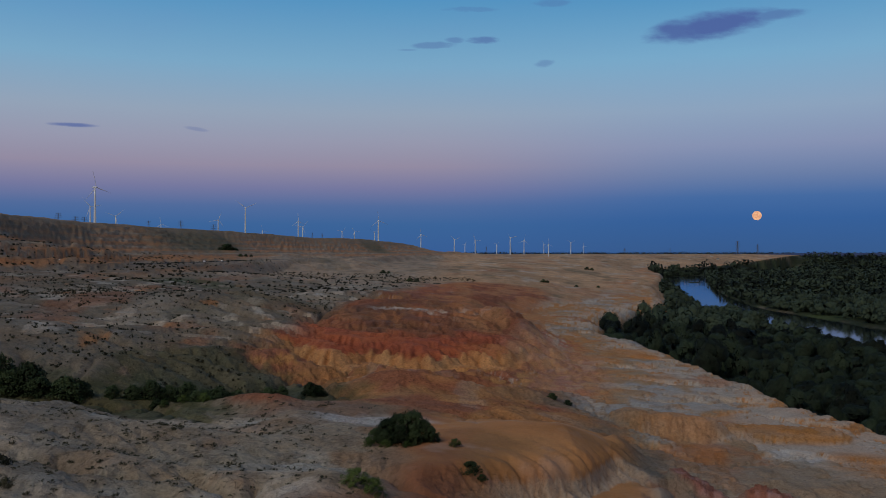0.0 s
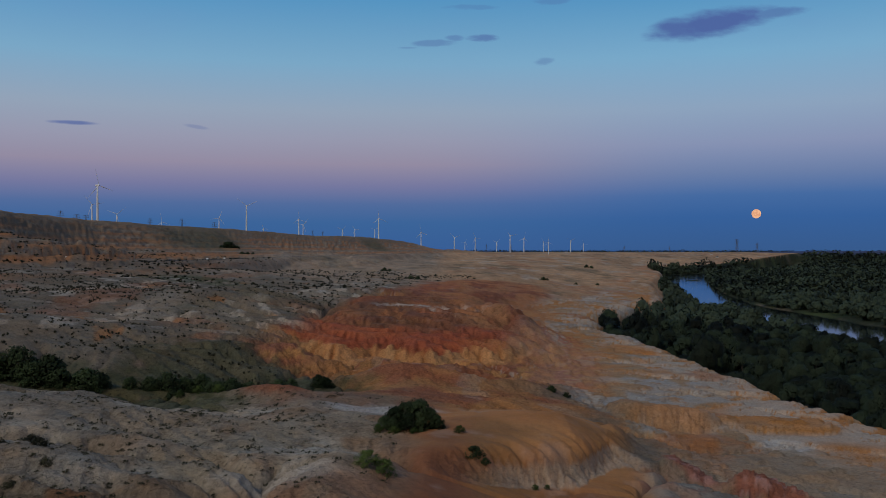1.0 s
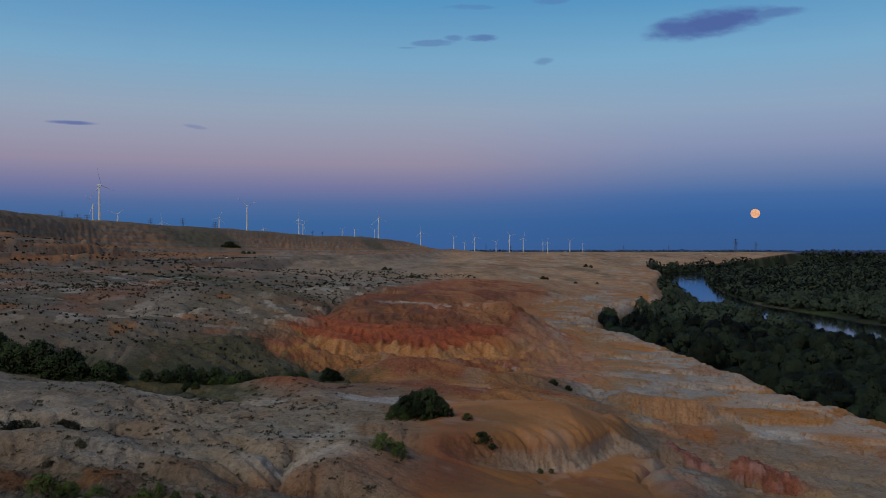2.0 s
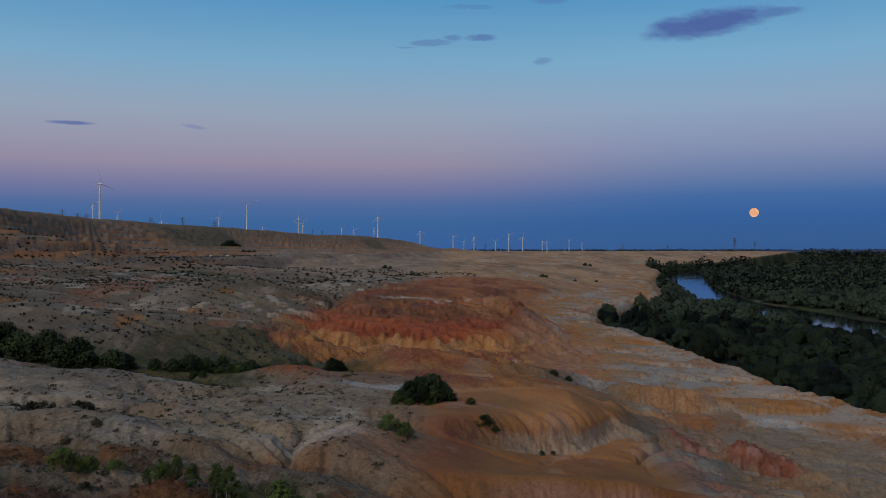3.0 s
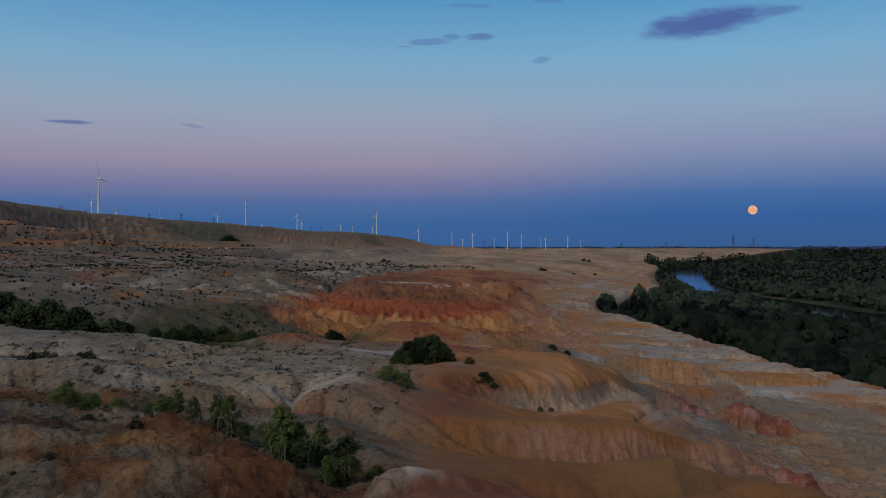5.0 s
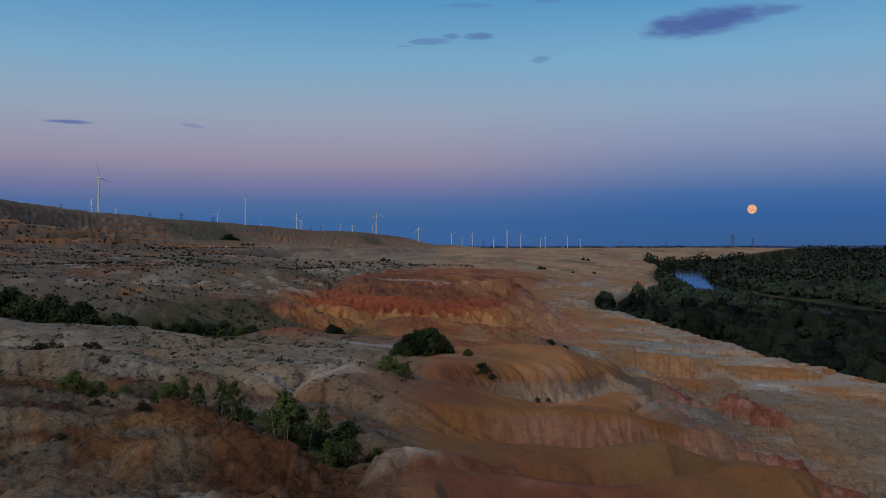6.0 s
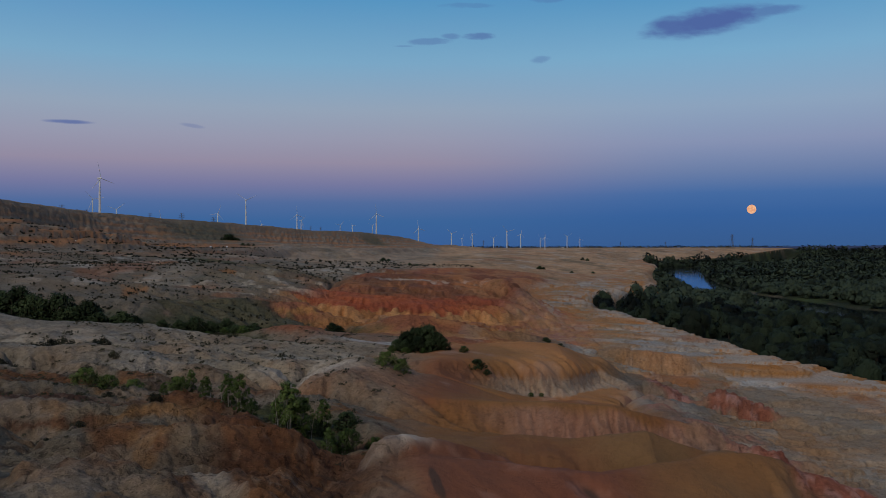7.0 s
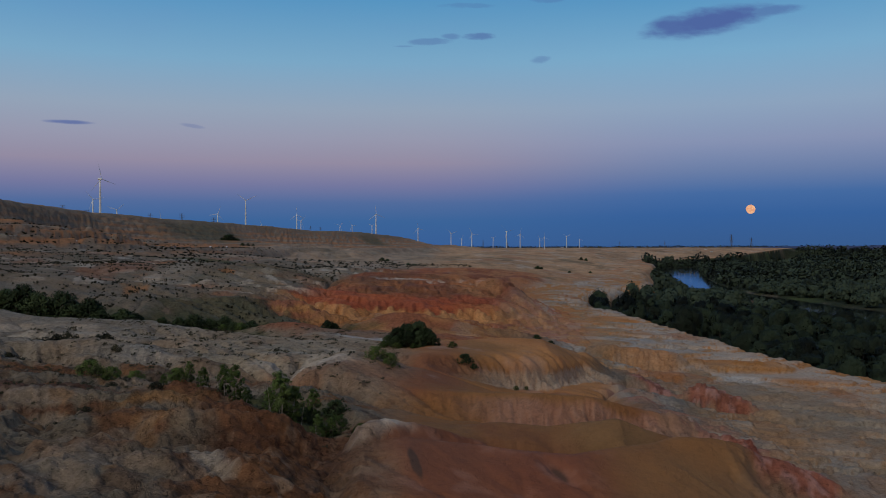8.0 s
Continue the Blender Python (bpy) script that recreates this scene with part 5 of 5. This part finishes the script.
def turbine_meshes():
    tower = raw_mesh("tower", *lathe([(-6, 2.3), (0, 2.2), (20, 2.0), (45, 1.65), (64, 1.3)]))
    bm = bmesh.new()
    bmesh.ops.create_cube(bm, size=1.0)
    bmesh.ops.scale(bm, vec=(3.0, 8.6, 3.2), verts=bm.verts)
    bmesh.ops.bevel(bm, geom=bm.edges[:], offset=0.5, segments=2, affect="EDGES")
    nacelle = bpy.data.meshes.new("nacelle")
    bm.to_mesh(nacelle)
    bm.free()
    hub = raw_mesh("hub", *lathe([(-1.2, 1.5), (0.2, 1.6), (1.4, 1.3), (2.2, 0.6), (2.4, 0.1)], 14))
    verts, faces = [], []
    for k, (r, chord, thick, twist) in enumerate(((0.8, 1.0, 1.0, 20), (3.5, 1.1, 0.9, 18), (8, 1.5, 0.5, 13), (15, 1.1, 0.35, 9), (23, 0.7, 0.2, 5), (29, 0.42, 0.12, 2), (32.5, 0.2, 0.08, 0))):
        a = radians(twist)
        for u, w in ((-0.35, 0), (-0.1, 0.5), (0.25, 0.4), (0.65, 0), (0.25, -0.3), (-0.1, -0.45)):
            cx, cy = u * chord, w * thick
            verts.append((cx * math.cos(a) - cy * math.sin(a), cx * math.sin(a) + cy * math.cos(a), r))
        if k:
            for s in range(6):
                i, j = (k - 1) * 6 + s, (k - 1) * 6 + (s + 1) % 6
                faces.append((i, j, j + 6, i + 6))
    faces.append(tuple(range(len(verts) - 6, len(verts))))
    blade = raw_mesh("blade", verts, faces)
    return tower, nacelle, hub, blade


def wind_turbine():
    tower, nacelle, hub, blade = turbine_meshes()
    for me in (tower, nacelle, hub, blade):
        me.polygons.foreach_set("use_smooth", np.ones(len(me.polygons), bool))
    t = tagged(new("wind_turbine"), "white three-bladed wind turbine standing on the dry plateau", "wind turbine", "wind farm")
    part("tower", tower, WHITE, t)
    part("nacelle", nacelle, WHITE, t).location = (0, 1.2, 65.4)
    h = part("hub", hub, WHITE, t)
    h.matrix_local = pose(0, -3.4, 65.4, 90, 0, 0)
    for k in range(3):
        b = part("blade", blade, WHITE, h)
        b.matrix_local = pose(0, 0, 0.6, -90, 0, 0) @ pose(0, 0, 0, 0, 120 * k, 0)
    return t


def set_turbine(t, x, y, base, scale, spin, turn):
    t.matrix_basis = pose(x, y, base, 0, 0, turn) @ Matrix.Diagonal((scale, scale, scale, 1))
    for o in t.children:
        if o.name.startswith("hub"):
            o.matrix_basis = pose(0, -3.4, 65.4, 90, 0, 0) @ pose(0, 0, 0, 0, 0, spin)


# bearing (tangent), distance, hub rise (tangent), tower share
TURBINES = ((-0.3833, 1547, 0.0716, 15), (-0.3885, 2180, 0.0504, 40), (-0.3605, 2780, 0.0398, 70), (-0.3105, 3500, 0.0311, 10), (-0.2475, 3150, 0.0355, 100), (-0.2176, 2209, 0.0490, 55),
            (-0.1985, 3700, 0.0240, 20), (-0.1594, 3200, 0.0342, 5), (-0.1545, 3700, 0.0280, 80), (-0.0975, 3700, 0.0226, 35), (-0.1112, 3720, 0.0230, 75), (-0.0712, 3350, 0.0350, 8), (-0.0755, 3700, 0.0225, 65),
            (-0.0243, 4000, 0.0195, 12), (0.0124, 4350, 0.0140, 50), (0.0242, 4450, 0.0085, 95), (0.0355, 4400, 0.0135, 28), (0.0591, 4600, 0.0090, 70), (0.0740, 4100, 0.0160, 44), (0.0892, 4450, 0.0130, 110),
            (0.1110, 4700, 0.0088, 33), (0.1162, 3700, 0.0088, 5), (0.1407, 4500, 0.0105, 61), (0.1550, 4650, 0.0072, 18))
first_turbine = None
for bear, dist, rise, spin in TURBINES:
    x, y = bear * dist, dist
    base = ground_at(x, y)
    hub = 90 + rise * dist
    scale = max(0.45, min(1.25, (hub - base) / 65.4))
    t = wind_turbine() if first_turbine is None else copy_thing(first_turbine, pose(0, 0, 0))
    first_turbine = first_turbine or t
    set_turbine(t, x, y, hub - 65.4 * scale, scale, spin, 60 if dist < 1600 else 24)


# ---- power pylons on the mesa and along the horizon ----
def struts(pairs, thick):
    return join([tube([a, b], [thick, thick], 4) for a, b in pairs])


def pylon():
    legs, arms = [], []
    levels = [(0, 4.0), (9, 3.0), (17, 2.1), (24, 1.2), (30, 0.9), (36, 0.5)]
    corner = ((-1, -1), (1, -1), (1, 1), (-1, 1))
    for (z0, w0), (z1, w1) in zip(levels, levels[1:]):
        for k in range(4):
            a, b = corner[k], corner[(k + 1) % 4]
            legs.append(((a[0] * w0, a[1] * w0, z0 - (1 if z0 == 0 else 0)), (a[0] * w1, a[1] * w1, z1)))
            legs.append(((a[0] * w0, a[1] * w0, z0), (b[0] * w1, b[1] * w1, z1)))
            legs.append(((a[0] * w1, a[1] * w1, z1), (b[0] * w1, b[1] * w1, z1)))
    for z, reach in ((24, 8.5), (30, 7.0), (35, 5.5)):
        for side in (-1, 1):
            arms += [((0, 0, z), (side * reach, 0, z + 0.4)), ((0, 0, z + 2), (side * reach, 0, z + 0.4)), ((side * reach, 0, z + 0.4), (side * reach, 0, z - 1.6))]
    p = tagged(new("power_pylon"), "dark steel lattice power pylon standing on the dry plateau", "pylon", "power pylons")
    part("lattice_mast", raw_mesh("lattice_mast", *struts(legs, 0.22)), STEEL, p)
    part("cross_arms", raw_mesh("cross_arms", *struts(arms, 0.2)), STEEL, p)
    return p


PYLONS = ((-0.4237, 1900, 0.0432), (-0.4050, 2500, 0.0390), (-0.3950, 2300, 0.0385), (-0.3242, 2300, 0.0345), (-0.2887, 2350, 0.0345), (-0.2526, 2600, 0.0305), (-0.1330, 3300, 0.0205), (-0.1440, 3200, 0.0215),
          (0.0480, 4500, 0.0060), (0.0750, 4600, 0.0050), (0.2000, 4500, 0.0042), (0.2500, 4550, 0.0045), (0.3242, 4400, 0.0120), (0.3465, 4500, 0.0085))
first_pylon = None
for bear, dist, rise in PYLONS:
    p = pylon() if first_pylon is None else copy_thing(first_pylon, pose(0, 0, 0))
    first_pylon = first_pylon or p
    z = ground_at(bear * dist, dist)
    size = max(0.5, min(1.9, (90 + rise * dist - z) / 36))
    p.matrix_basis = pose(bear * dist, dist, z, 0, 0, 25) @ Matrix.Diagonal((size, size, size, 1))


# ---- highway over the plain, with poles and vehicles ----
ASPHALT = plain("asphalt", (0.055, 0.055, 0.058), 0.85, 0, 0.2, 1.5)
WOODPOLE = plain("weathered_pole", (0.20, 0.18, 0.16), 0.85, 0, 0.2, 3.0)
CONCRETE = plain("whitewashed_concrete", (0.66, 0.64, 0.61), 0.8, 0, 0.12, 2.0)
RUBBER = plain("tyre_rubber", (0.02, 0.02, 0.02), 0.9, 0, 0.1, 5.0)
DARKGLASS = plain("dark_car_glass", (0.02, 0.025, 0.03), 0.1, 0, 0.05, 1.0)
ry = np.arange(400, 2700, 20.0)
RX = np.interp(ry, ROAD_Y, ROAD_X)[:, None] + np.array((-4.4, -4.0, 4.0, 4.4))[None] / np.interp(ry, (380, 640, 800), (0.72, 0.85, 1.0))[:, None]
RZ = np.repeat(np.array((78.7, 79.22, 79.22, 78.7))[None], len(ry), 0)
road_mesh = sheet("road", RX, np.repeat(ry[:, None], 4, 1), RZ, False)
road_mesh.materials.append(ASPHALT)
tagged(new("road", road_mesh), "dark asphalt highway crossing the dusty plain", "road", kind="structure")


def utility_pole():
    p = tagged(new("utility_pole"), "thin grey utility pole beside the highway", "utility pole", "utility poles")
    part("pole", raw_mesh("pole", *tube([(0, 0, -0.8), (0, 0, 9.5)], [0.2, 0.13], 6)), WOODPOLE, p)
    part("cross_arm", raw_mesh("cross_arm", *tube([(-1.1, 0, 8.9), (1.1, 0, 8.9)], [0.09, 0.09], 4)), WOODPOLE, p)
    return p


first_pole = None
for k in range(16):
    y = 640 + 62 * k
    x = float(np.interp(y, ROAD_Y, ROAD_X)) + 26 + (k % 3)
    p = utility_pole() if first_pole is None else copy_thing(first_pole, pose(0, 0, 0))
    first_pole = first_pole or p
    p.matrix_basis = pose(x, y, ground_at(x, y), 0, 0, 15)


def car(paint, label):
    bm = bmesh.new()
    side = ((-2.2, 0.35), (-2.25, 0.8), (-1.6, 0.95), (-0.9, 1.45), (0.8, 1.48), (1.5, 1.0), (2.2, 0.85), (2.25, 0.4))
    rings = [[bm.verts.new((px_ * 1.0, w, pz_)) for px_, pz_ in side] for w in (-0.85, 0.85)]
    for k in range(len(side)):
        j = (k + 1) % len(side)
        bm.faces.new((rings[0][k], rings[0][j], rings[1][j], rings[1][k]))
    bm.faces.new(list(reversed(rings[0])))
    bm.faces.new(rings[1])
    bmesh.ops.recalc_face_normals(bm, faces=bm.faces[:])
    bmesh.ops.bevel(bm, geom=bm.edges[:], offset=0.06, segments=1, affect="EDGES")
    me = bpy.data.meshes.new("body")
    bm.to_mesh(me)
    bm.free()
    c = tagged(new("car"), label, "car", "vehicles on the highway")
    part("body", me, paint, c)
    glass = raw_mesh("side_windows", [(-1.0, -0.87, 1.0), (1.2, -0.87, 1.0), (0.75, -0.87, 1.36), (-0.8, -0.87, 1.36)], [(0, 1, 2, 3)])
    part("side_windows", glass, DARKGLASS, c)
    wheel_mesh = raw_mesh("wheel", *lathe([(-0.1, 0.2), (-0.1, 0.33), (0.1, 0.33), (0.1, 0.2)], 12))
    for wx_, wy_ in ((-1.35, -0.8), (1.35, -0.8), (-1.35, 0.8), (1.35, 0.8)):
        part("wheel", wheel_mesh, RUBBER, c).matrix_local = pose(wx_, wy_, 0.33, 90, 0, 0)
    return c


CARWHITE = plain("white_car_paint", (0.75, 0.75, 0.75), 0.3, 0, 0.03, 1.0)
CARDARK = plain("dark_car_paint", (0.03, 0.03, 0.035), 0.3, 0, 0.05, 1.0)
for y, paint, label in ((735, CARDARK, "dark saloon car driving on the highway"), (770, CARWHITE, "white saloon car driving on the highway"), (1010, CARWHITE, "white saloon car driving on the highway"), (1075, CARWHITE, "white saloon car driving on the highway"), (900, CARDARK, "dark saloon car driving on the highway")):
    c = car(paint, label)
    c.matrix_basis = pose(float(np.interp(y, ROAD_Y, ROAD_X)) + 1.8, y, 79.22, 0, 0, 95) @ Matrix.Diagonal((1.15, 1.15, 1.15, 1))


def pillar():
    p = tagged(new("boundary_pillar"), "white concrete pillar of a gate by the highway", "pillar", "gate pillars")
    part("shaft", raw_mesh("shaft", *lathe([(-0.5, 0.75), (5.2, 0.65)], 8)), CONCRETE, p)
    part("cap", raw_mesh("cap", *lathe([(5.2, 0.95), (5.6, 0.95), (5.9, 0.5)], 8)), CONCRETE, p)
    return p


for k in range(3):
    p = pillar()
    x, y = -302 + 2.8 * k, 716 + 1.0 * k
    p.matrix_basis = pose(x, y, ground_at(x, y), 0, 0, 10)


def farm_house():
    h = tagged(new("farm_house"), "small white farm house far off at the edge of the plain", "house", "far farm houses")
    wv = [(-7, -4, -1), (7, -4, -1), (7, 4, -1), (-7, 4, -1), (-7, -4, 4), (7, -4, 4), (7, 4, 4), (-7, 4, 4), (-7, 0, 6.4), (7, 0, 6.4)]
    part("wall", raw_mesh("wall", wv, [(0, 1, 5, 4), (1, 2, 6, 9, 5), (2, 3, 7, 6), (3, 0, 4, 8, 7)]), CONCRETE, h)
    rv = [(-7.6, -4.6, 3.8), (7.6, -4.6, 3.8), (7.6, 0, 6.7), (-7.6, 0, 6.7), (7.6, 4.6, 3.8), (-7.6, 4.6, 3.8), (-7.6, -4.6, 3.5), (7.6, -4.6, 3.5), (7.6, 0, 6.4), (-7.6, 0, 6.4), (7.6, 4.6, 3.5), (-7.6, 4.6, 3.5)]
    part("roof", raw_mesh("roof", rv, [(0, 1, 2, 3), (3, 2, 4, 5), (7, 6, 9, 8), (8, 9, 11, 10), (0, 6, 7, 1), (5, 4, 10, 11)]), STEEL, h)
    return h


for bear, dist in ((0.3025, 3850), (0.4020, 3950), (0.2960, 4100), (0.1360, 4400)):
    h = farm_house()
    h.matrix_basis = pose(bear * dist, dist, ground_at(bear * dist, dist) + 0.3, 0, 0, 12) @ Matrix.Diagonal((0.75, 0.75, 0.75, 1))


# ---- blue hills beyond the flood plain ----
def hills():
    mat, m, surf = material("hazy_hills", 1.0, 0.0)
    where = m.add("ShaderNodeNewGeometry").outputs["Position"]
    # the haze of distance is put into this blue base colour
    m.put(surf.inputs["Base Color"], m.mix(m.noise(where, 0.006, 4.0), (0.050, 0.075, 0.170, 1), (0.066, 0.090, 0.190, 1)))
    a = np.radians(np.linspace(12, 40, 120))
    crest = 78 + 13 * sstep(16, 24, np.degrees(a)) * (0.8 + 0.5 * fbm(a * 30, a * 0, 3.0, 4, 301))
    rows = []
    for r, share in ((4950, 0.0), (4962, 0.75), (4972, 1.0), (4984, 0.7)):
        rows.append(np.stack([r * np.sin(a), r * np.cos(a) - 45, lerp(62, crest, share)], -1))
    g = np.stack(rows)
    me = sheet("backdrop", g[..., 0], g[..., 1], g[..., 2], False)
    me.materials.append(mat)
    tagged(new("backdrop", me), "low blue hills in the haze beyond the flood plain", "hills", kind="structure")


hills()
